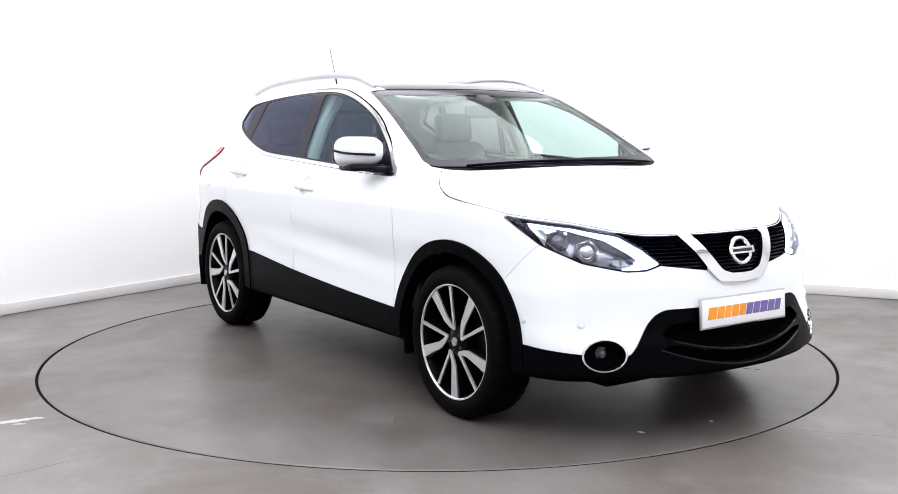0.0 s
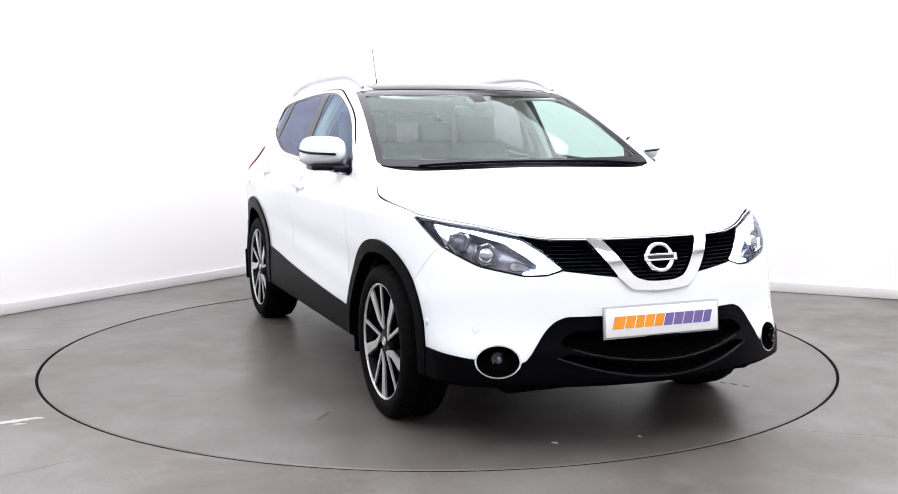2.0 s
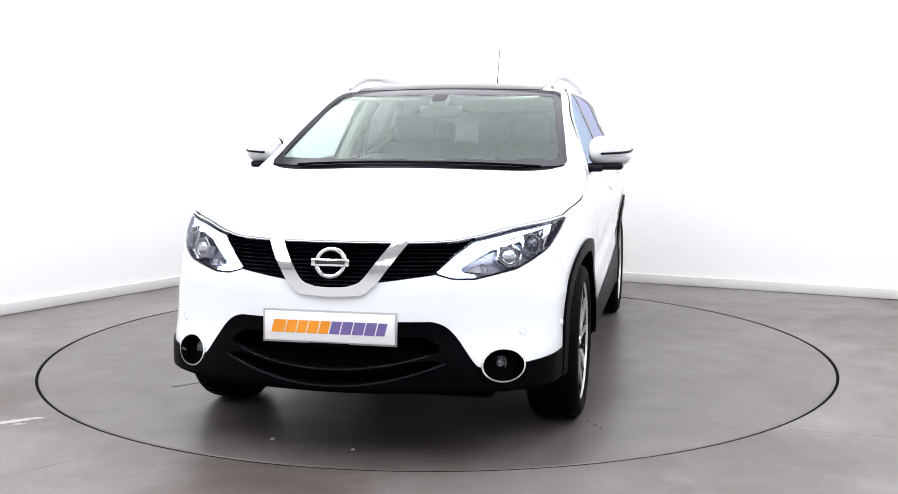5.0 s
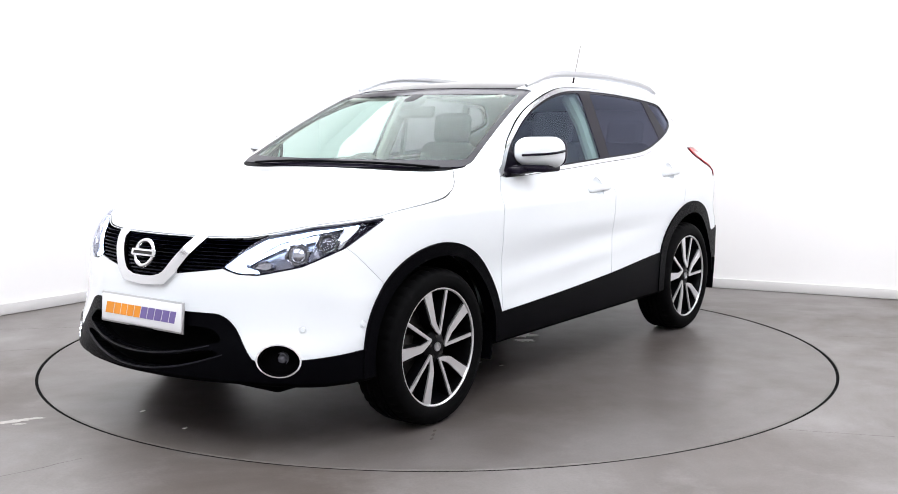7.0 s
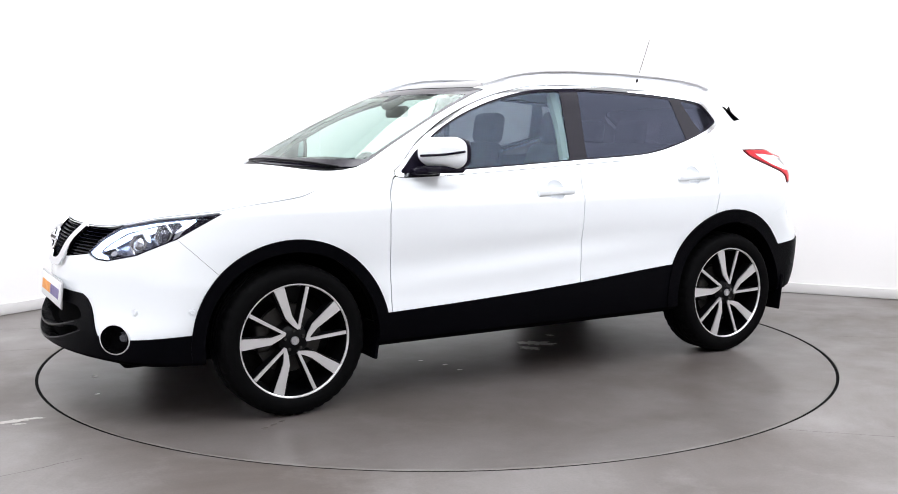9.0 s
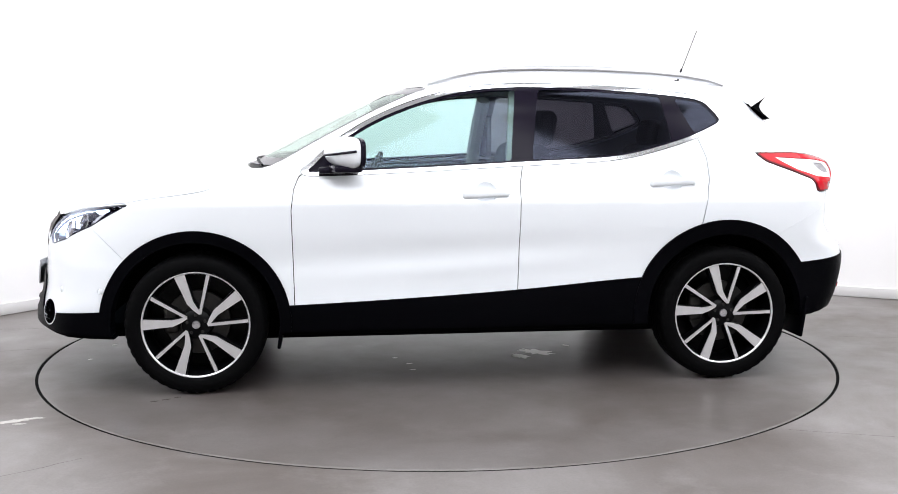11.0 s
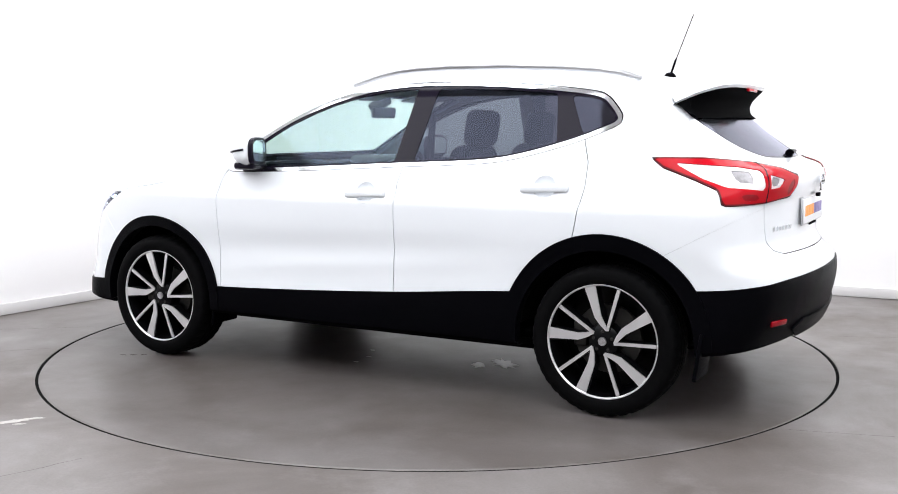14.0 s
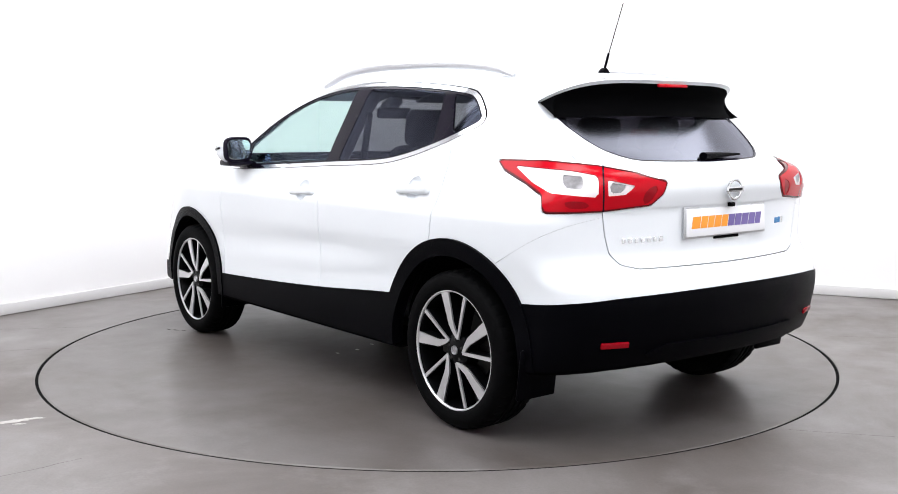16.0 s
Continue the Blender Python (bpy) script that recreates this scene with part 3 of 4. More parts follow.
    bumper, rest = door_gap(rest, lambda x, y, z: both(1.50 - x, z - .93, -(x - 1.655) + (z - .66) * 1.02), .0012)
    bumper_r, rest = door_gap(rest, lambda x, y, z: both(x + 1.55, z - .965, z - (.78 + (-x - 1.66) * .55)), .0005)
    front_wing, other = cut(rest, lambda x, y, z: both(.80 - x, z - 1.085, .4 - y, z - 1.04 - np.maximum(0, 1.2 - x)))

    front_hollow, front_door = cut(front_door, lambda x, y, z: both(hollow("f")(x, y, z) - 1, .5 - y))
    rear_hollow, rear_door = cut(rear_door, lambda x, y, z: both(hollow("r")(x, y, z) - 1, .5 - y))
    flap, _ = cut(other, lambda x, y, z: both(outline([(-1.47, .90), (-1.64, .90), (-1.64, 1.06), (-1.47, 1.06)], x, z, 2), .5 - y))

    panel("body", other, M_PAINT, car, "white painted roof, pillars and rear quarters")
    both_sides("front_wing", front_wing, M_PAINT, car)
    panel("bonnet", bonnet, M_PAINT, car)
    panel("front_bumper", bumper, M_PAINT, car)
    panel("rear_bumper", bumper_r, M_PAINT, car)
    garnish, gate = cut(gate, lambda x, y, z: both(outline([(-.2, .977), (.60, .977), (.56, 1.03), (.48, 1.075), (.38, 1.090), (-.2, 1.094)], y, z), x + 1.6))
    gate_ob = panel("tailgate", gate, M_PAINT, car)
    panel("tailgate_garnish", garnish, M_PAINT, gate_ob, "white raised tailgate garnish", off=.005, rim=-.008)
    doors = {}
    for s in ("left", "right"):
        doors["f" + s] = panel("front_door", front_door, M_PAINT, car, side=s)
        doors["r" + s] = panel("rear_door", rear_door, M_PAINT, car, side=s)
        for key, f in (("f", front_hollow), ("r", rear_hollow)):
            bowl = lambda x, y, z, key=key: -.020 * np.sqrt(np.clip(1 - hollow(key)(x, y, z) ** 2, 0, 1))
            panel("handle_hollow", f, M_PAINT, doors[key + s], "white finger hollow", side=s, off=-.002, rim=None, warp=bowl)
        panel("window_trim", dlo, M_GLOSSBLACK, car, "gloss black window pillars and frames", side=s, off=-.002)
        panel("window_seal", seal, M_DARK, car, "black rubber window seal", side=s, off=-.003)
        panel("window_surround", strip, M_CHROME, car, "bright chrome window surround", side=s, off=.003)
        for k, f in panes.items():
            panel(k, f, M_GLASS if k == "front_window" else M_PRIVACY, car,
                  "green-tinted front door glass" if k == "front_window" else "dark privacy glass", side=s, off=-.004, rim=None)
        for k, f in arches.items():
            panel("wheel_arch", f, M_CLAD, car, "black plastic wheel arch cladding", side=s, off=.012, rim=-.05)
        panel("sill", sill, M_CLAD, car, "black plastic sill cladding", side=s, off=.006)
    panel("fuel_flap", flap, M_PAINT, car, "white fuel filler flap", side="right", off=.003, rim=-.004)
    panel("windscreen_frame", frit, M_GLOSSBLACK, car, "black windscreen border", off=-.002)
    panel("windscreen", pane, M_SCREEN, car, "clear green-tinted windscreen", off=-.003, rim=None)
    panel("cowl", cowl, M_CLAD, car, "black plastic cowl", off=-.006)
    panel("roof_glass", roofpane, M_ROOFGLASS, car, "dark panoramic roof glass")
    panel("rear_glass_frame", rearfrit, M_GLOSSBLACK, gate_ob)
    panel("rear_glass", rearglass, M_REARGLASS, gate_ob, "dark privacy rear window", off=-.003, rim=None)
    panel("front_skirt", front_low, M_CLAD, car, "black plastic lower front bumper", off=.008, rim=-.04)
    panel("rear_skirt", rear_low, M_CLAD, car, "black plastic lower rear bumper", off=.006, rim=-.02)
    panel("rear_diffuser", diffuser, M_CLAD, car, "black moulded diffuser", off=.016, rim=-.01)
    panel("underbody", under_, M_DARK, car, "black underbody", rim=None)
    # inner shell: headlining above, dark trim below, seen through the glass and the joints
    shell = skin_rest
    up, down = cut(shell, lambda x, y, z: 1.12 - z)
    panel("headlining", up + roofpane, M_TRIMLIGHT, car, "pale cabin headlining", off=-.035, rim=None)
    panel("inner_shell", down, M_TRIMDARK, car, "dark inner panels", off=-.030, rim=None)

    # ---- front end ----
    slats, mesh_ = [], grille
    for k in range(13):
        zc = .668 + k * .0145
        s, mesh_ = band(mesh_, lambda x, y, z, zc=zc: z - zc, .0028)
        slats.append(cut(s, lambda x, y, z: outline(VEE_IN, y, z)))
    panel("grille", mesh_, M_DARK, car, "black mesh grille", off=-.028, rim=0)
    for mid, outer in slats:
        if mid:
            panel("grille_slat", mid, M_GRILLE, car, off=-.008, rim=-.028)
        outer = [f for f in outer if min(SKIN.P[i][1] for i in f) > .14]
        if outer:
            both_sides("grille_slat", outer, M_GRILLE, car, off=-.008, rim=-.028)
    panel("grille_surround", vee, M_CHROME, car, "chrome v-shaped grille bar", off=.014, rim=-.02)
    panel("intake", intake, M_DARK, car, "black upper air intake", off=-.07, rim=.006)
    panel("intake", intake2, M_DARK, car, "black lower air intake", off=-.05, rim=.006)
    for z0, rise, reach in ((.381, .37, .38), (.318, .44, .44)):
        pts = []
        for y in np.linspace(-reach, reach, 33):
            z = z0 + rise * y * y
            pts.append((float(nose(z)) - .40 * y * y - .08 * y**4 + .005, y, z))
        tube("intake_lip", pts, .0045, M_BAR, car, "satin black intake lip", sides=8)
    fog_ring, fog_in = cut(fog, lambda x, y, z: .0590 - ball(x, y, z))
    for s, sg in (("left", 1), ("right", -1)):
        f = panel("fog_lamp", fog_in, M_DARK, car, "round fog lamp in a chrome ring", side=s, off=-.04, rim=.0)
        panel("ring", fog_ring, M_CHROME, f, "chrome ring", side=s, off=.007, rim=-.02)
        n = Vector((.93, .37 * sg, 0)).normalized()
        m = Matrix.Translation(Vector((FOG[0], FOG[1] * sg, FOG[2])) - n * .025) @ n.to_track_quat("-Y", "Z").to_matrix().to_4x4()
        vs, fs = lathe([(.001, -.010), (.008, -.009), (.015, -.003), (.02, .005), (.026, .003), (.034, .015)], 32)
        mesh_object("lens", [m @ Vector(v) for v in vs], fs, M_PROJECTOR, f)

    # head lamps
    HP = SKIN.P[sorted({i for f in head for i in f})]
    strip_in = [(.62, .925), (.50, .896), (.30, .872), (.11, .838), (-.014, .790), (-.092, .752), (-.080, .740), (-.010, .730), (.0, .70), (-.3, .70), (-.3, .76), (.0, .90), (.3, .95)]
    rim_, inner = cut(head, lambda x, y, z: -.005 - outline(HEADLAMP, qf(x, y), z))
    drl, inner = cut(inner, lambda x, y, z: outline(strip_in, qf(x, y), z))
    shroud, inner = cut(inner, lambda x, y, z: .53 - qf(x, y) + (z - .88) * 1.2)
    side_mirror, inner = cut(inner, lambda x, y, z: .455 - qf(x, y) + (z - .88) * 1.0)
    prism, inner = cut(inner, lambda x, y, z: outline([(.045, .775), (-.075, .748), (-.068, .743), (.03, .735), (.065, .745)], qf(x, y), z))
    six = [(math.radians(60 * i + 15)) for i in range(6)]
    for s, sg in (("left", 1), ("right", -1)):
        h = panel("headlamp", inner, M_HOUSING, car, "clear headlamp with projector lenses and white light strip", side=s, off=-.060, rim=-.004)
        panel("lamp_shroud", shroud, M_GLOSSBLACK, h, "dark lamp shroud", side=s, off=-.030, rim=-.060)
        panel("lamp_edge", rim_, M_GLOSSBLACK, h, "black lamp edge", side=s, off=-.004, rim=-.045)
        panel("side_reflector", side_mirror, M_REFLECTOR, h, "curved chrome reflector", side=s, off=-.024, rim=-.060)
        panel("indicator_prism", prism, M_REFLECTOR, h, "faceted clear indicator", side=s, off=-.028, rim=-.060,
              warp=lambda x, y, z: .010 * np.abs(((qf(x, y) + .3) * 28) % 2 - 1))
        panel("light_strip", drl, M_DRL, h, "lit white daylight strip", side=s, off=-.014, rim=-.045)
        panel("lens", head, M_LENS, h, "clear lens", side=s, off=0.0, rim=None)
        for q, z, r in ((.365, .835, .030), (.195, .798, .033)):
            p, n = spot(HP, lambda x, y, z_: (qf(x, y), z_), (q, z))
            p, n = Vector((p.x, p.y * sg, p.z)), Vector((n.x, n.y * sg, n.z))
            aim = (Vector((1, .35 * sg, 0)) * .6 + n).normalized()
            m = Matrix.Translation(p - n * .024) @ aim.to_track_quat("-Y", "Z").to_matrix().to_4x4()
            # six-sided chrome frame round a round ring
            rings = ((1.75, .026), (1.72, -.004), (1.60, -.010), (1.42, -.002), (1.30, .018))
            vs = [m @ Vector((r * k * math.cos(a), y, r * k * math.sin(a) * .92)) for k, y in rings for a in six]
            fs = [(j * 6 + i, j * 6 + (i + 1) % 6, j * 6 + 6 + (i + 1) % 6, j * 6 + 6 + i) for j in range(4) for i in range(6)]
            mesh_object("lamp_frame", vs, fs, M_CHROME, h, "six-sided chrome lamp frame", smooth=False)
            vs, fs = lathe([(r * 1.30, .02), (r * 1.22, .004), (r * 1.14, -.002), (r * 1.04, .002), (r, .010)], 36)
            mesh_object("lamp_ring", [m @ Vector(v) for v in vs], fs, M_BULB, h)
            vs, fs = lathe([(r * math.sin(a), .008 - r * .7 * math.cos(a)) for a in np.linspace(.02, 1.5, 9)], 36)
            mesh_object("projector", [m @ Vector(v) for v in vs], fs, M_PROJECTOR if q > .3 else M_REFLECTOR, h, "glass projector lens")

    # tail lamps
    pale, red = cut(tailamp, lambda x, y, z: either(outline(TAILPALE, qr(x, y), z), outline(TAILPALE_IN, qr(x, y), z)))
    fogseg, red = cut(red, lambda x, y, z: outline([(.40, 1.006), (.26, 1.008), (.25, .981), (.38, .980)], qr(x, y), z, 1))
    fogseg2, red = cut(red, lambda x, y, z: outline([(-.045, 1.045), (-.125, 1.068), (-.11, 1.03), (-.065, .992), (-.03, .992)], qr(x, y), z, 1))
    seam, red = band(red, lambda x, y, z: qr(x, y) - .181, .0045)
    edge, red = cut(red, lambda x, y, z: -.007 - outline(TAILLAMP, qr(x, y), z))
    bulb, pale = cut(pale, lambda x, y, z: outline([(.40, 1.104), (.29, 1.098), (.285, 1.05), (.39, 1.056)], qr(x, y), z))
    bulb2, pale = cut(pale, lambda x, y, z: outline([(.145, 1.078), (.055, 1.066), (.075, 1.040), (.145, 1.036)], qr(x, y), z))
    for s in ("left", "right"):
        t = panel("tail_lamp", red, M_RED, car, "red wraparound tail lamp with clear inner lens", side=s, off=.008, rim=-.01)
        panel("fog_segment", fogseg, M_DIMRED, t, "darker red fog light segment", side=s, off=.006, rim=-.01)
        panel("fog_segment", fogseg2, M_DIMRED, t, "darker red fog light segment", side=s, off=.006, rim=-.01)
        panel("clear_lens", pale, M_CLEARLAMP, t, "clear white lens", side=s, off=.004, rim=-.01)
        panel("bulb_window", bulb, M_BULB, t, side=s, off=.001, rim=-.01)
        panel("bulb_window", bulb2, M_BULB, t, side=s, off=.001, rim=-.01)
        panel("lamp_joint", seam, M_GLOSSBLACK, t, side=s, off=.0085, rim=-.01)
        panel("lamp_edge", edge, M_DEEPRED, t, "deep red lamp edge", side=s, off=.006, rim=-.01)
    return car, gate_ob, doors


# ---- wheels ----
def build_wheel(car):
    k = .262 / 292
    wheel = new("wheel")
    wheel.parent = car
    prof = [(.247, .088), (.256, .100), (.268, .108), (.290, .1135), (.312, .111), (.326, .104), (.336, .092), (.3415, .074),
            (.343, .05), (.343, .040), (.335, .037), (.335, .029), (.343, .026), (.3435, .008), (.336, .005), (.336, -.005), (.3435, -.008),
            (.343, -.026), (.335, -.029), (.335, -.037), (.343, -.040), (.3415, -.074), (.336, -.092), (.312, -.111), (.27, -.108), (.247, -.09)]
    seg = 168
    vs, fs = lathe(prof, seg)
    n = len(prof)
    for i in range(seg):
        for j in range(n):
            x, y, z = vs[i * n + j]
            r = math.hypot(x, z)
            if r > .334 and abs(y) > .045 and i % 4 == (0 if y > 0 else 2):
                f = (r - .0042) / r
                vs[i * n + j] = (x * f, y, z * f)
    mesh_object("tyre", vs, fs, M_TYRE, wheel, "black road tyre with shallow tread", angle=30)
    vs, fs = lathe([(.250, .082), (.251, .098), (.255, .102), (.260, .102), (.263, .097), (.262, .080)], 96, True)
    mesh_object("rim_lip", vs, fs, M_MACHINED, wheel, "bright machined rim edge")
    vs, fs = lathe([(.2515, .090), (.244, .07), (.236, .0), (.232, -.06), (.245, -.09), (.001, -.088)], 72)
    mesh_object("barrel", vs, fs, M_WHEELBLACK, wheel, "black rim barrel")
    vs, fs = lathe([(.06, .012), (.155, .012), (.157, .008), (.157, -.012), (.155, -.016), (.06, -.016)], 64)
    mesh_object("brake_disc", vs, fs, M_STEEL, wheel, "dull steel brake disc")
    box("brake_calliper", (.07, .07, .13), Matrix.Translation((.125, -.0, .02)), M_STEEL, wheel, bevel=.015)
    vs, fs = lathe([(.001, .088), (.030, .087), (.060, .080), (.072, .070), (.080, .03), (.08, -.02)], 48)
    mesh_object("hub", vs, fs, M_WHEELBLACK, wheel, "black wheel hub")
    vs, fs = lathe([(.001, .092), (.010, .092), (.011, .090), (.014, .090), (.0155, .094), (.0185, .094), (.020, .090), (.021, .08)], 40)
    mesh_object("centre_cap", vs, fs, M_SATIN, wheel, "silver centre cap")
    wide = [(-97, 272), (-66, 190), (-40, 117), (-8, 78), (20, 53), (30, 62), (10, 95), (-7, 130), (-22, 200), (-38, 278)]
    thin = [(17, 58), (31, 54), (92, 262), (74, 266)]

    def slab(poly, turn, y0, y1, grow, dish):
        vs = []
        cx, cy = sum(p[0] for p in poly) / len(poly), sum(p[1] for p in poly) / len(poly)
        for y in (y1, y0):
            for px, py in poly:
                px, py = px + (px - cx) * grow, py + (py - cy) * grow * .1
                r, a = math.hypot(px, py) * k, math.atan2(py, px) + turn
                vs.append((-r * math.cos(a), y - dish * (1 - min(1, r / .25)), r * math.sin(a)))
        m = len(poly)
        fs = [tuple(range(m)), tuple(reversed(range(m, 2 * m)))]
        fs += [(i, m + i, m + (i + 1) % m, (i + 1) % m) for i in range(m)]
        return vs, fs

    for i in range(5):
        t = math.radians(72 * i)
        for poly, g in ((wide, .0), (thin, .0)):
            vs, fs = slab(poly, t, .088, .0955, g, .006)
            mesh_object("spoke_face", vs, fs, M_MACHINED, wheel, "machined silver spoke face", smooth=False)
            vs, fs = slab(poly, t, .035, .0875, .18, .006)
            mesh_object("spoke", vs, fs, M_WHEELBLACK, wheel, "black spoke", smooth=False)
        a = t + math.radians(18)
        m = Matrix.Translation((-.045 * math.cos(a), .084, .045 * math.sin(a)))
        vs, fs = lathe([(.001, .004), (.007, .004), (.009, .0), (.009, -.01)], 6)
        mesh_object("wheel_nut", [m @ Vector(v) for v in vs], fs, M_STEEL, wheel, smooth=False)
    tagged(wheel, "black and machined-silver alloy wheel with five split spokes")
    wheel.matrix_basis = pose(1.323, .775, .343, 0, 3, 0)
    copy_thing(wheel, pose(-1.323, .775, .343, 0, 0, 0))
    copy_thing(wheel, pose(1.323, -.775, .343, 0, 24, 180))
    copy_thing(wheel, pose(-1.323, -.775, .343, 0, 10, 180))


def build_housings(car):
    """Wheel housings, mud flaps and what hangs under the floor."""
    for k, c in WHEELS.items():
        for s in (1, -1):
            n, vs, fs = 40, [], []
            for i in range(n + 1):
                a = math.radians(6 + 168 * i / n)
                for y in (.40, .50, .81):
                    vs.append((c[0] + (c[3] + .012) * math.cos(a), s * y, c[1] + (c[3] + .012) * math.sin(a)))
            for i in range(n):
                for j in range(2):
                    fs.append((i * 3 + j, i * 3 + j + 1, i * 3 + j + 4, i * 3 + j + 3))
            vs += [(c[0] + (c[3] + .012) * math.cos(math.radians(6 + 168 * i / n)), s * .40, c[1] + (c[3] + .012) * math.sin(math.radians(6 + 168 * i / n))) for i in range(n + 1)]
            vs.append((c[0], s * .40, c[1]))
            b = 3 * (n + 1)
            fs += [(b + i, b + i + 1, len(vs) - 1) for i in range(n)]
            mesh_object("wheel_liner", vs, fs, M_DARK, car, "black wheel housing liner")
            fx = c[0] - (.405 if k == "front" else .43)
            box("mud_flap", (.018, .20, .21 if k == "rear" else .17), Matrix.Translation((fx, s * .78, .315 if k == "rear" else .30)) @ Matrix.Rotation(radians(-8), 4, "Y"),
                M_CLAD, car, "black rubber mud flap", bevel=.006, seg=2)
    # added low under the nose to keep light off the floor
    box("undertray", (.80, 1.20, .07), Matrix.Translation((1.62, 0, .272)), M_DARK, car, "dark front undertray added to shade the floor beneath", bevel=.03)
    box("floor_pan", (2.4, 1.36, .11), Matrix.Translation((.05, 0, .28)), M_DARK, car, "dark underfloor tray", bevel=.03)
    box("subframe", (.5, 1.1, .12), Matrix.Translation((1.3, 0, .25)), M_DARK, car, bevel=.03)
    box("rear_axle", (.18, 1.2, .10), Matrix.Translation((-1.32, 0, .27)), M_DARK, car, bevel=.03)
    tube("exhaust_pipe", [(-.9, -.3, .27), (-1.6, -.4, .28), (-1.9, -.42, .34), (-1.98, -.42, .34)], .022, M_DARK, car, "dark exhaust pipe")
    box("exhaust_silencer", (.20, .46, .11), Matrix.Translation((-1.78, -.25, .36)), M_DARK, car, bevel=.06)
    box("tow_bracket", (.03, .05, .07), Matrix.Translation((-.98, .70, .29)), M_DARK, car, bevel=.008)
    for s in (1, -1):
        box("jacking_rail", (1.2, .03, .05), Matrix.Translation((-.05, s * .74, .275)), M_DARK, car, bevel=.008)


# ---- outside fittings ----
def on_skin(x, y, z, lift=0.0):
    """The nearest place on the car's skin, raised by lift."""
    p = np.array([[x, y, z]], float)
    for _ in range(8):
        p = p - skin_normals(p) * body_field(*p.T)[:, None] * .8
    return tuple((p + skin_normals(p) * lift)[0] * np.array([1, 1, 1]))


def build_fittings(car, gate, doors):
    for s, side in ((1, "left"), (-1, "right")):
        # roof rail
        pts = [(.17, .585, 1.508), (.10, .583, 1.528), (.0, .580, 1.556), (-.10, .578, 1.574), (-.22, .576, 1.585), (-.40, .575, 1.590), (-.7, .576, 1.586), (-1.0, .580, 1.571),
               (-1.18, .585, 1.555), (-1.30, .590, 1.535), (-1.39, .592, 1.508)]
        rail = tube("roof_rail", [(x, s * y, z) for x, y, z in pts], lambda u: .009 + .008 * math.sin(math.pi * u) ** .5, M_SATIN, car, "satin silver roof rail", flat=1.1)
        # door mirror
        d = doors["f" + side]
        mir = new("door_mirror")
        mir.parent = car
        tagged(mir, "white and black door mirror")
        bm = bmesh.new()
        add_box(bm, (.15, .212, .152), Matrix(), .058, 6)
        for v in bm.verts:
            f = max(0, (v.co.x + .02) / .095)
            v.co.z *= 1 - .22 * f
            v.co.z += .010 * f
            v.co.y *= 1 - .08 * f
            v.co.x -= .32 * v.co.y * s
        bmesh.ops.transform(bm, matrix=Matrix.Translation((.605, s * .935, 1.170)), verts=bm.verts)
        part("cap", bm, M_PAINT, mir, "white mirror cap")
        bm = bmesh.new()
        add_box(bm, (.135, .175, .034), Matrix.Translation((0, 0, 0)), .015, 4)
        for v in bm.verts:
            v.co.x -= .3 * v.co.y * s
        bmesh.ops.transform(bm, matrix=Matrix.Translation((.605, s * .915, 1.094)), verts=bm.verts)
        part("mirror_foot", bm, M_GLOSSBLACK, mir, "black mirror base")
        box("stalk", (.13, .12, .034), Matrix.Translation((.66, s * .850, 1.086)), M_GLOSSBLACK, mir, bevel=.014)
        skew = Matrix.Rotation(radians(17 * s), 4, "Z")
        oval("mirror_bezel", .200, .142, .026, Matrix.Translation((.540, s * .937, 1.169)) @ skew, M_GLOSSBLACK, mir)
        oval("mirror_glass", .168, .112, .004, Matrix.Translation((.5255, s * .937, 1.170)) @ skew, M_MIRROR, mir)
        tube("indicator", [(x, s * y, z) for x, y, z in ((.545, 1.0385, 1.178), (.575, 1.0400, 1.174), (.605, 1.0330, 1.170), (.636, 1.0180, 1.166), (.660, .990, 1.163), (.677, .955, 1.161), (.688, .920, 1.159), (.692, .895, 1.158))], .0105, M_GLOSSBLACK, mir,
             "dark indicator strip", sides=8, flat=.6)
        # door handles
        for key, (xc, zc) in HANDLES.items():
            y = on_skin(xc, .88, zc)[1]
            bm = bmesh.new()
            add_box(bm, (.235, .026, .036), Matrix.Translation((xc, s * (y + .027), zc)), .012, 4)
            for v in bm.verts:
                u = abs(v.co.x - xc) / .117
                v.co.y -= s * .022 * u**3
                v.co.z += -.004 * (v.co.x - xc) / .1
            part("door_handle", bm, M_PAINT, doors[key + side], "white door handle")
        # parking sensors
        for x, y, z in ((1.775, .857, .51), (1.985, .71, .506)):
            p = np.array([[x, y, z]])
            for _ in range(6):
                nn = skin_normals(p)
                p = p - nn * body_field(*p.T)[:, None]
            nn = Vector(skin_normals(p)[0])
            m = Matrix.Translation(Vector((p[0][0], s * p[0][1], p[0][2]))) @ Vector((nn.x, s * nn.y, nn.z)).to_track_quat("-Y", "Z").to_matrix().to_4x4()
            vs, fs = lathe([(.001, -.005), (.009, -.005), (.0105, -.003), (.0112, .0012), (.014, .0012), (.0155, -.002), (.017, .002)], 24)
            mesh_object("parking_sensor", [m @ Vector(v) for v in vs], fs, M_PAINT, car)
        # rear reflectors
        p = np.array([[-2.07, .653, .443]])
        for _ in range(6):
            p = p - skin_normals(p) * body_field(*p.T)[:, None]
        nn = skin_normals(p)[0]
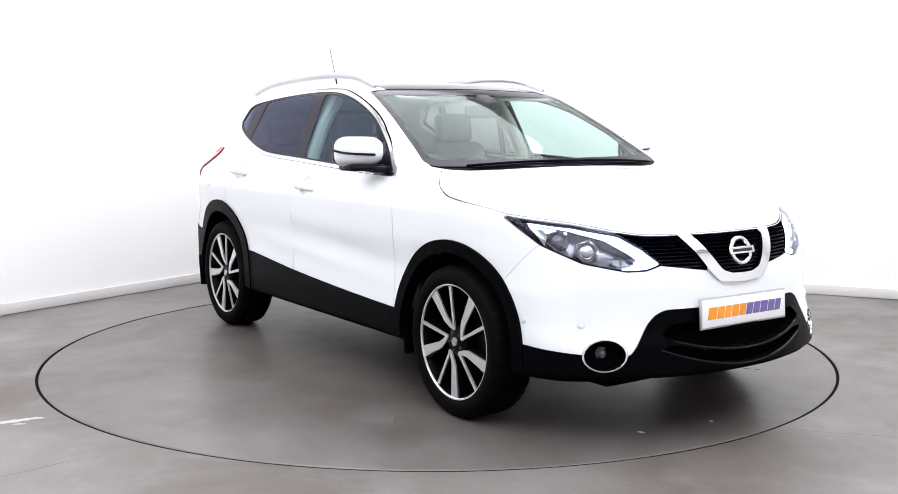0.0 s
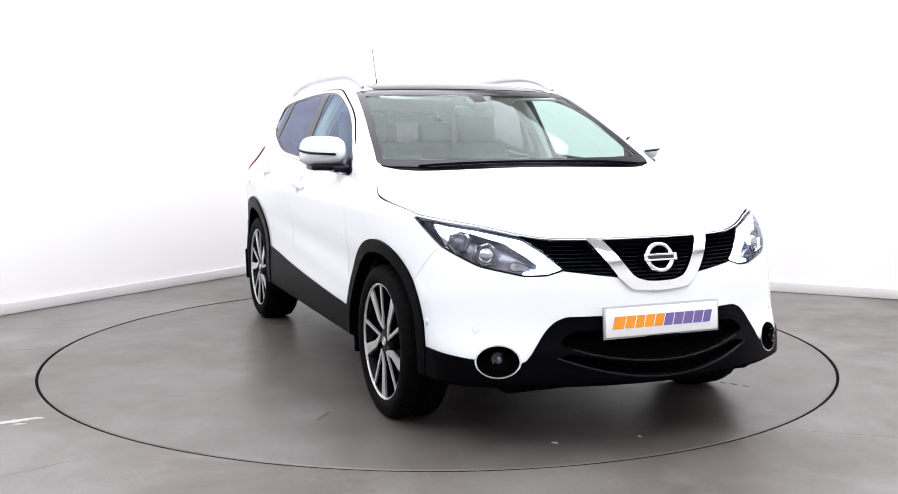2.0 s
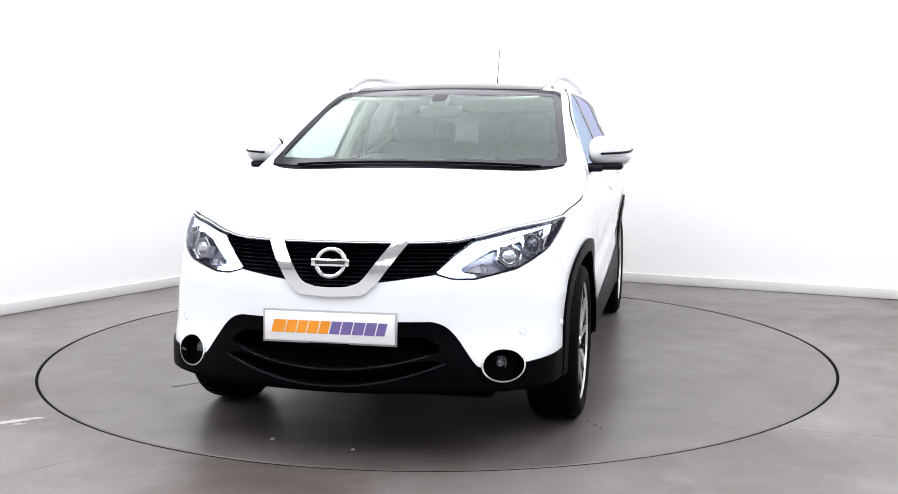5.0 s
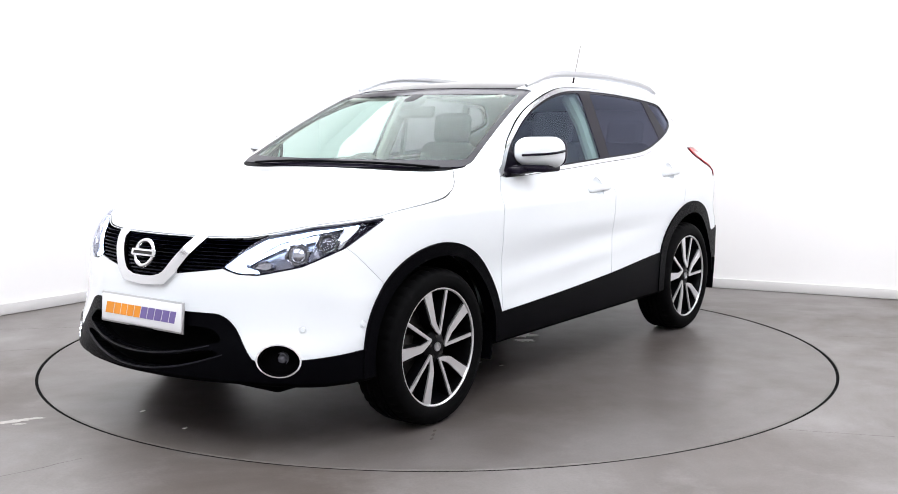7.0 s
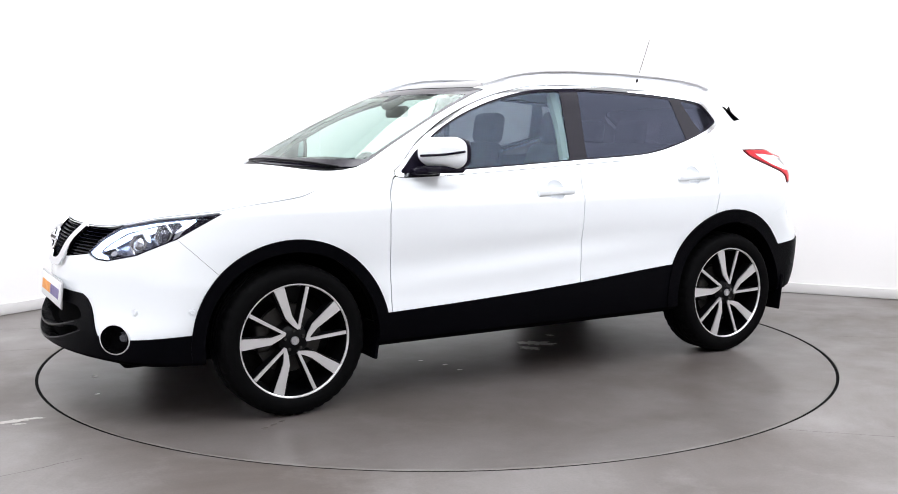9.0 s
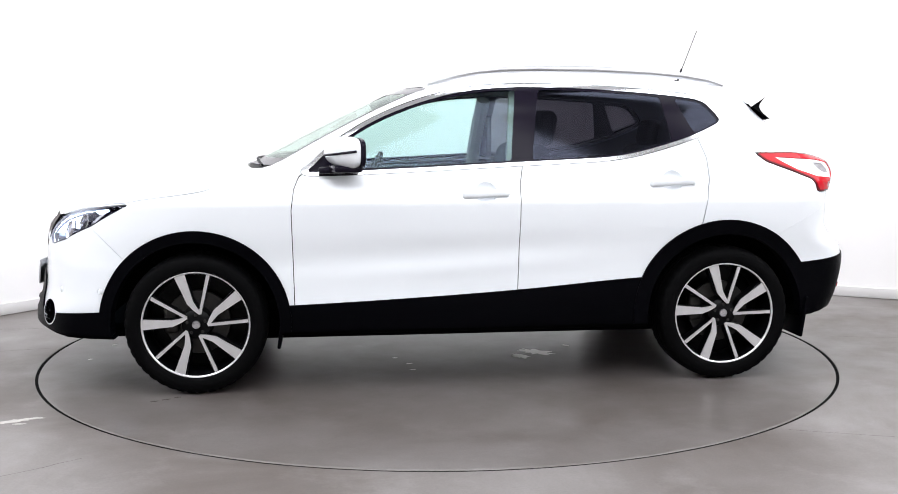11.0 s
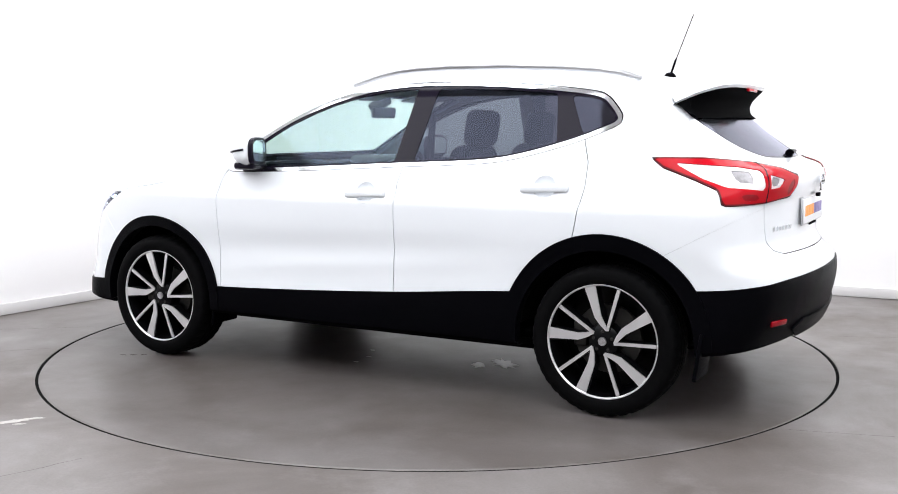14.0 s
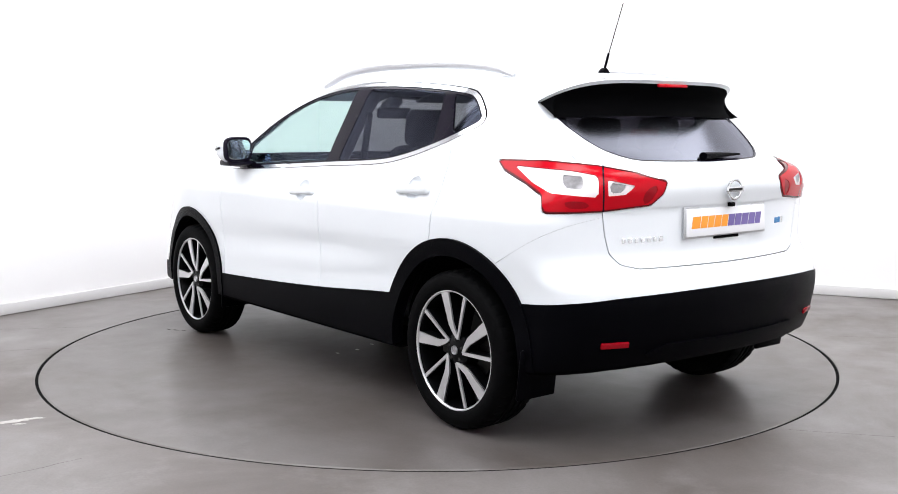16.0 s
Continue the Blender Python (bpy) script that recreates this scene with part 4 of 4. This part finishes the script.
        box("rear_reflector", (.12, .024, .012), Matrix.Translation((p[0][0] + nn[0] * .008, s * (p[0][1] + nn[1] * .008), p[0][2])) @ Vector((nn[0], s * nn[1], nn[2])).to_track_quat("Z", "Y").to_matrix().to_4x4(),
            M_DIMRED, car, "red rear reflector", bevel=.004, seg=2)
    # aerial
    aer = new("aerial")
    aer.parent = car
    tagged(aer, "thin black whip aerial on the roof")
    bm = bmesh.new()
    add_box(bm, (.075, .035, .03), Matrix.Translation((-1.345, 0, 1.548)), .012, 3, (.5, .6))
    part("aerial_foot", bm, M_CLAD, aer)
    tube("aerial_mast", [(-1.350, 0, 1.555), (-1.373, 0, 1.625), (-1.376, 0, 1.63), (-1.458, 0, 1.845)], lambda u: .006 if u < .4 else .0024, M_CLAD, aer, sides=8)

    # tailgate spoiler
    top, upper, lower = [], [], []
    for i in range(49):
        u = -1 + 2 * i / 48
        w, sg = abs(u), (1 if u >= 0 else -1)
        y = sg * .598 * w * (1.25 - .25 * w * w)
        upper.append((-1.762 + .214 * w**3.4, y, 1.487 - .088 * w**4.5))
        top.append(on_skin(-1.49 - .045 * w**6, y * .955, 1.52 - .10 * w**4, .002))
        if w < .86:
            yl = sg * .606 * w / .86
            zf = 1.335 - .008 * (w / .86) ** 2
            lower.append((-(float(tail(np.array(zf))) - .20 * yl * yl - .10 * yl**4) - .008 * (1 - w) - .002 + .012 * (w / .86) ** 8, yl, zf))
        else:
            k = (w - .86) / .14
            lower.append((-1.662 + .112 * k, sg * (.606 - .006 * k), 1.327 + .068 * k))
    n = 49
    mid1 = [tuple(.45 * a[i] + .55 * b[i] + (0, 0, .006)[i] for i in range(3)) for a, b in zip(top, upper)]
    lip = [(x + .012, y * .99, z - .014) for x, y, z in upper]
    strips = lambda rows: [(r * n + i, r * n + i + 1, (r + 1) * n + i + 1, (r + 1) * n + i) for r in range(rows) for i in range(n - 1)]
    sp = mesh_object("spoiler", top + mid1 + upper + lip, strips(3), M_PAINT, gate, "white roof spoiler with gloss black underside")
    rows = [[(a[0] + (b[0] - a[0]) * f + .040 * math.sin(math.pi * f) * (1 - abs(-1 + 2 * i / 48) ** 6), a[1] + (b[1] - a[1]) * f, a[2] + (b[2] - a[2]) * f)
             for i, (a, b) in enumerate(zip(lip, lower))] for f in (0, .15, .35, .55, .75, .9, 1)]
    mesh_object("spoiler_underside", sum(rows, []), strips(6), M_DARK, sp, "gloss black spoiler underside")
    box("brake_light", (.012, .19, .014), Matrix.Translation((-1.7535, 0, 1.466)) @ Matrix.Rotation(radians(18), 4, "Y"), M_RED, sp, "red high brake light", bevel=.004, seg=2)
    # rear wiper
    wp = tube("rear_wiper", [on_skin(-1.94, .02 - .055 * i, 1.163 + .006 * i, .012) for i in range(6)], lambda u: .015 * (1 - u) + .006, M_CLAD, gate, "black rear wiper arm", flat=.8)
    # rear chrome badge, plates and script bars
    plate(car, Matrix.Translation((2.208, 0, .5345)) @ Matrix.Rotation(radians(-4), 4, "Y"), 1)
    plate(gate, Matrix.Translation((-2.056, 0, .905)) @ Matrix.Rotation(radians(180), 4, "Z") @ Matrix.Rotation(radians(-3), 4, "Y"), 1)
    badge(car, Matrix.Translation((2.172, 0, .776)) @ Matrix.Rotation(radians(-16), 4, "Y"), 1.0)
    badge(gate, Matrix.Translation((-2.086, 0, 1.035)) @ Matrix.Rotation(radians(180), 4, "Z"), .74)
    box("reversing_lens", (.02, .03, .018), Matrix.Translation((-2.078, 0, .972)), M_CLAD, gate, bevel=.004)
    for i in range(7):
        y = .545 - i * .029
        x = -float(tail(np.array(.845)) - .20 * y * y - .10 * y**4)
        box("script_bar", (.004, .020, .020), Matrix.Translation((x - .001, y, .848)), M_CHROME, gate, "small chrome lettering bar", bevel=.0018, seg=1)
    for i in range(3):
        y = -.40 - i * .03
        x = -float(tail(np.array(.86)) - .20 * y * y - .10 * y**4)
        box("script_bar", (.004, .022, .026), Matrix.Translation((x - .001, y, .88)), M_BLUE if i < 2 else M_CHROME, gate, "small blue and chrome badge bar", bevel=.0018, seg=1)
    # front wipers
    for y0, y1 in ((.06, .64), (-.58, .09)):
        pts = []
        for i in range(9):
            y = y0 + (y1 - y0) * i / 8
            z = 1.106 + .010 * math.sin(math.pi * i / 8)
            pts.append(on_skin(1.06 - .13 * y * y, y, z, .006))
        w = tube("windscreen_wiper", pts, .0065, M_CLAD, car, "black windscreen wiper")


def oval(name, w, h, t, m, mat, parent):
    """A rounded plate lying across the x axis."""
    n, rings = 40, ((.94, -.5), (1, -.3), (1, .3), (.94, .5))
    vs = []
    for k, x in rings:
        for i in range(n):
            a = 2 * math.pi * i / n
            c, q = math.cos(a), math.sin(a)
            vs.append(m @ Vector((x * t, math.copysign(abs(c) ** .55, c) * w / 2 * k, math.copysign(abs(q) ** .55, q) * h / 2 * k)))
    fs = [(r * n + i, r * n + (i + 1) % n, (r + 1) * n + (i + 1) % n, (r + 1) * n + i) for r in range(3) for i in range(n)]
    fs += [tuple(reversed(range(n))), tuple(range(3 * n, 4 * n))]
    return mesh_object(name, vs, fs, mat, parent)


def plate(parent, m, sign):
    ob = box("display_plate", (.008, .52, .112), m, M_PLATE, parent, "white show plate with orange and purple bars", bevel=.003, seg=2)
    box("plate_holder", (.008, .538, .128), m @ Matrix.Translation((-.006, 0, 0)), M_SATIN, ob, bevel=.003, seg=2)
    box("holder_tab", (.010, .16, .012), m @ Matrix.Translation((-.004, 0, -.067)), M_DARK, ob, bevel=.002, seg=1)
    # ten slanted bars in the two colours of the lettering
    widths = [.056, .046, .042, .046, .044, .044, .046, .048, .046, .040]
    y = -.232
    for i, w in enumerate(widths):
        h, t = .024, .0012
        g = .005
        q = [(y + .0, -h), (y + w - g, -h), (y + w - g + .012, h), (y + .012, h)]
        vs = [m @ Vector((.0042, a, b)) for a, b in q] + [m @ Vector((.0042 + t, a, b)) for a, b in q]
        n = len(q)
        fs = [tuple(range(n, 2 * n))] + [(k, (k + 1) % n, n + (k + 1) % n, n + k) for k in range(n)]
        mesh_object("print_bar", vs, fs, M_ORANGE if i < 5 else M_PURPLE, ob, "orange bar" if i < 5 else "purple bar", smooth=False)
        y += w


def badge(parent, m, s):
    vs, fs = [], []
    for i in range(48):
        a = 2 * math.pi * i / 48
        for k in range(10):
            b = 2 * math.pi * k / 10
            r = (.053 + .0085 * math.cos(b)) * s
            vs.append(m @ Vector((.007 * math.sin(b) * s + .006, r * math.cos(a) * 1.06, r * math.sin(a))))
    for i in range(48):
        for k in range(10):
            fs.append((i * 10 + k, i * 10 + (k + 1) % 10, ((i + 1) % 48) * 10 + (k + 1) % 10, ((i + 1) % 48) * 10 + k))
    ob = mesh_object("badge", vs, fs, M_CHROME, parent, "round chrome badge with a cross bar")
    box("badge_bar", (.012 * s, .152 * s, .030 * s), m @ Matrix.Translation((.010 * s, 0, 0)), M_CHROME, ob, bevel=.003 * s, seg=2)
    box("badge_stripe", (.002, .118 * s, .013 * s), m @ Matrix.Translation((.0165 * s, 0, 0)), M_STEEL, ob, bevel=.0005, seg=1)


# ---- cabin ----
def build_cabin(car):
    T = Matrix.Translation
    box("cabin_floor", (1.7, 1.5, .05), T((0, 0, .38)), M_TRIMDARK, car, bevel=.01)
    bm = bmesh.new()
    add_box(bm, (.50, 1.52, .30), T((.80, 0, .91)), .07, 4)
    for v in bm.verts:
        v.co.z -= max(0, v.co.x - .75) * .12
    dash = part("dashboard", bm, M_TRIMDARK, car, "dark soft dashboard")
    for y in (-.62, -.12, .12, .62):
        box("air_vent", (.02, .13, .055), T((.548, y, .985)), M_SATIN, dash, "silver-framed air vent", bevel=.012)
        box("vent_grille", (.02, .11, .038), T((.545, y, .985)), M_DARK, dash, bevel=.008)
    box("instrument_hood", (.22, .36, .09), T((.64, -.37, 1.075)), M_TRIMDARK, dash, "dark instrument hood", bevel=.04)
    box("centre_console", (.9, .22, .25), T((.2, 0, .58)), M_TRIMDARK, car, bevel=.03)
    st = new("steering_wheel")
    st.parent = car
    tagged(st, "dark steering wheel on the right-hand side")
    m = T((.44, -.37, .975)) @ Matrix.Rotation(radians(65), 4, "Y")
    vs, fs = [], []
    for i in range(40):
        a = 2 * math.pi * i / 40
        for k in range(8):
            b = 2 * math.pi * k / 8
            r = .175 + .015 * math.cos(b)
            vs.append(m @ Vector((r * math.cos(a), r * math.sin(a), .015 * math.sin(b))))
    for i in range(40):
        for k in range(8):
            fs.append((i * 8 + k, i * 8 + (k + 1) % 8, ((i + 1) % 40) * 8 + (k + 1) % 8, ((i + 1) % 40) * 8 + k))
    mesh_object("wheel_rim", vs, fs, M_TRIMDARK, st)
    box("wheel_boss", (.12, .15, .05), m, M_TRIMDARK, st, bevel=.02)
    box("wheel_spoke", (.04, .33, .02), m, M_SATIN, st, bevel=.008)

    def seat(y):
        s = new("front_seat")
        s.parent = car
        tagged(s, "charcoal cloth front seat")
        box("cushion", (.52, .50, .17), T((-.02, y, .60)) @ Matrix.Rotation(radians(-8), 4, "Y"), M_SEAT, s, bevel=.06, seg=4)
        box("backrest", (.15, .48, .62), T((-.36, y, .90)) @ Matrix.Rotation(radians(-16), 4, "Y"), M_SEAT, s, bevel=.065, seg=4, taper=(.8, .82))
        box("headrest", (.10, .26, .19), T((-.475, y, 1.285)) @ Matrix.Rotation(radians(-10), 4, "Y"), M_SEAT, s, bevel=.045, seg=4)
        for d in (-.06, .06):
            tube("headrest_post", [(-.455, y + d, 1.15), (-.47, y + d, 1.24)], .007, M_CHROME, s, "chrome post", sides=8)

    seat(.37)
    seat(-.37)
    b = new("rear_seat")
    b.parent = car
    tagged(b, "charcoal cloth rear bench with three headrests")
    box("cushion", (.42, .78, .17), T((-.84, 0, .62)), M_SEAT, b, bevel=.05, seg=4)
    box("backrest", (.14, 1.24, .36), T((-1.235, 0, 1.01)) @ Matrix.Rotation(radians(-18), 4, "Y"), M_SEAT, b, bevel=.05, seg=4)
    for y in (-.42, 0, .42):
        box("headrest", (.09, .25, .16), T((-1.315, y, 1.255)) @ Matrix.Rotation(radians(-12), 4, "Y"), M_SEAT, b, bevel=.04, seg=4)
    box("parcel_shelf", (.48, 1.15, .03), T((-1.56, 0, 1.06)), M_TRIMDARK, car, bevel=.008)
    im = box("interior_mirror", (.03, .24, .065), T((.36, 0, 1.375)) @ Matrix.Rotation(radians(-8), 4, "Y"), M_TRIMDARK, car, "dark interior mirror", bevel=.015)
    box("sensor_pod", (.12, .10, .05), T((.385, 0, 1.428)) @ Matrix.Rotation(radians(26), 4, "Y"), M_TRIMDARK, car, "dark sensor pod behind the windscreen", bevel=.02)
    for s in (1, -1):
        box("sun_visor", (.17, .40, .016), T((.24, s * .33, 1.465)) @ Matrix.Rotation(radians(14), 4, "Y"), M_TRIMLIGHT, car, "pale sun visor", bevel=.007)
        box("door_trim", (1.0, .05, .55), T((.25, s * .80, .78)), M_TRIMDARK, car, "dark door trim", bevel=.02)
        box("door_trim", (.56, .05, .55), T((-.58, s * .80, .80)), M_TRIMDARK, car, "dark door trim", bevel=.02)
        # belt and pillar lining
        tube("seat_belt", [(-.33, s * .63, 1.36), (-.34, s * .68, 1.1), (-.34, s * .72, .7)], .018, M_TRIMDARK, car, "dark seat belt", sides=6)
        tube("pillar_lining", [(-.29, s * .575, 1.46), (-.27, s * .68, 1.30), (-.25, s * .76, 1.12), (-.25, s * .79, .9)], .042, M_TRIMLIGHT, car, "pale pillar lining", sides=10)


# ---- marks on the floor ----
def build_marks(table):
    for i, (x, y, rx, ry, a) in enumerate(MARKS_FLOOR):
        ob = blot("paint_chip", x, y, rx, ry, M_CHIP, i + 3, ang=a)
        tagged(ob, "pale chipped patch in the floor paint", "floor mark", "chipped patches", kind="stuff")
    for i, (x, y, rx, ry, a) in enumerate(MARKS_TABLE):
        blot("paint_chip", x, y, rx, ry, M_CHIPLIGHT if i < 8 else M_SCUFF, i + 40, parent=table, ang=a)
    for i, (p, q, w) in enumerate(CRACKS):
        p, q = Vector((*p, 0)), Vector((*q, 0))
        d = (q - p).normalized()
        n = Vector((-d.y, d.x, 0)) * w
        rng = random.Random(i)
        k = 14
        vs, fs = [], []
        for j in range(k + 1):
            c = p.lerp(q, j / k) + n * 3 * (rng.random() - .5)
            f = .4 + .6 * rng.random()
            vs += [c + n * f + Vector((0, 0, .0006)), c - n * f + Vector((0, 0, .0006))]
        for j in range(k):
            fs.append((2 * j, 2 * j + 1, 2 * j + 3, 2 * j + 2))
        ob = mesh_object("floor_crack", vs, fs, M_SCUFF, smooth=False)
        tagged(ob, "thin dark crack in the painted floor", "floor crack", "floor cracks", kind="stuff")


MARKS_FLOOR = [(-1.87, -1.53, .075, .028, .5), (-1.80, -1.49, .04, .016, .3), (-1.92, -1.56, .045, .02, .7), (-1.84, -1.58, .03, .010, .2)]
MARKS_TABLE = [(-.54, .23, .12, .06, 2.4), (-.43, .33, .07, .04, 2.2), (-.75, .08, .03, .014, 2.2), (.21, .44, .018, .010, 0), (.20, .58, .016, .010, 0), (1.92, -.25, .016, .012, .5), (.28, .29, .014, .008, 0),
               (1.98, .12, .012, .009, 0), (1.42, 1.04, .022, .008, .4), (1.47, 1.07, .018, .007, .4), (1.37, 1.01, .016, .007, .4), (1.18, -1.03, .012, .08, .9)]
CRACKS = [((1.50, -1.71), (2.6, -2.0), .0025), ((-2.28, -.03), (-2.9, -.22), .003), ((-2.25, .62), (-3.0, .50), .003), ((2.35, .25), (3.5, .10), .003), ((-1.4, -2.05), (-1.9, -2.5), .003)]


def motions():
    walk(table, [(t, pose(0, 0, 0, 0, 0, turn_at(t))) for t in TIMES])
    walk(car, [(t, pose(0, 0, 0, 0, 0, turn_at(t)) @ CAR_ON_TABLE) for t in TIMES])


build_room()
table = build_turntable()
car, gate, doors = build_car()
build_wheel(car)
build_housings(car)
build_fittings(car, gate, doors)
build_cabin(car)
build_marks(table)
motions()
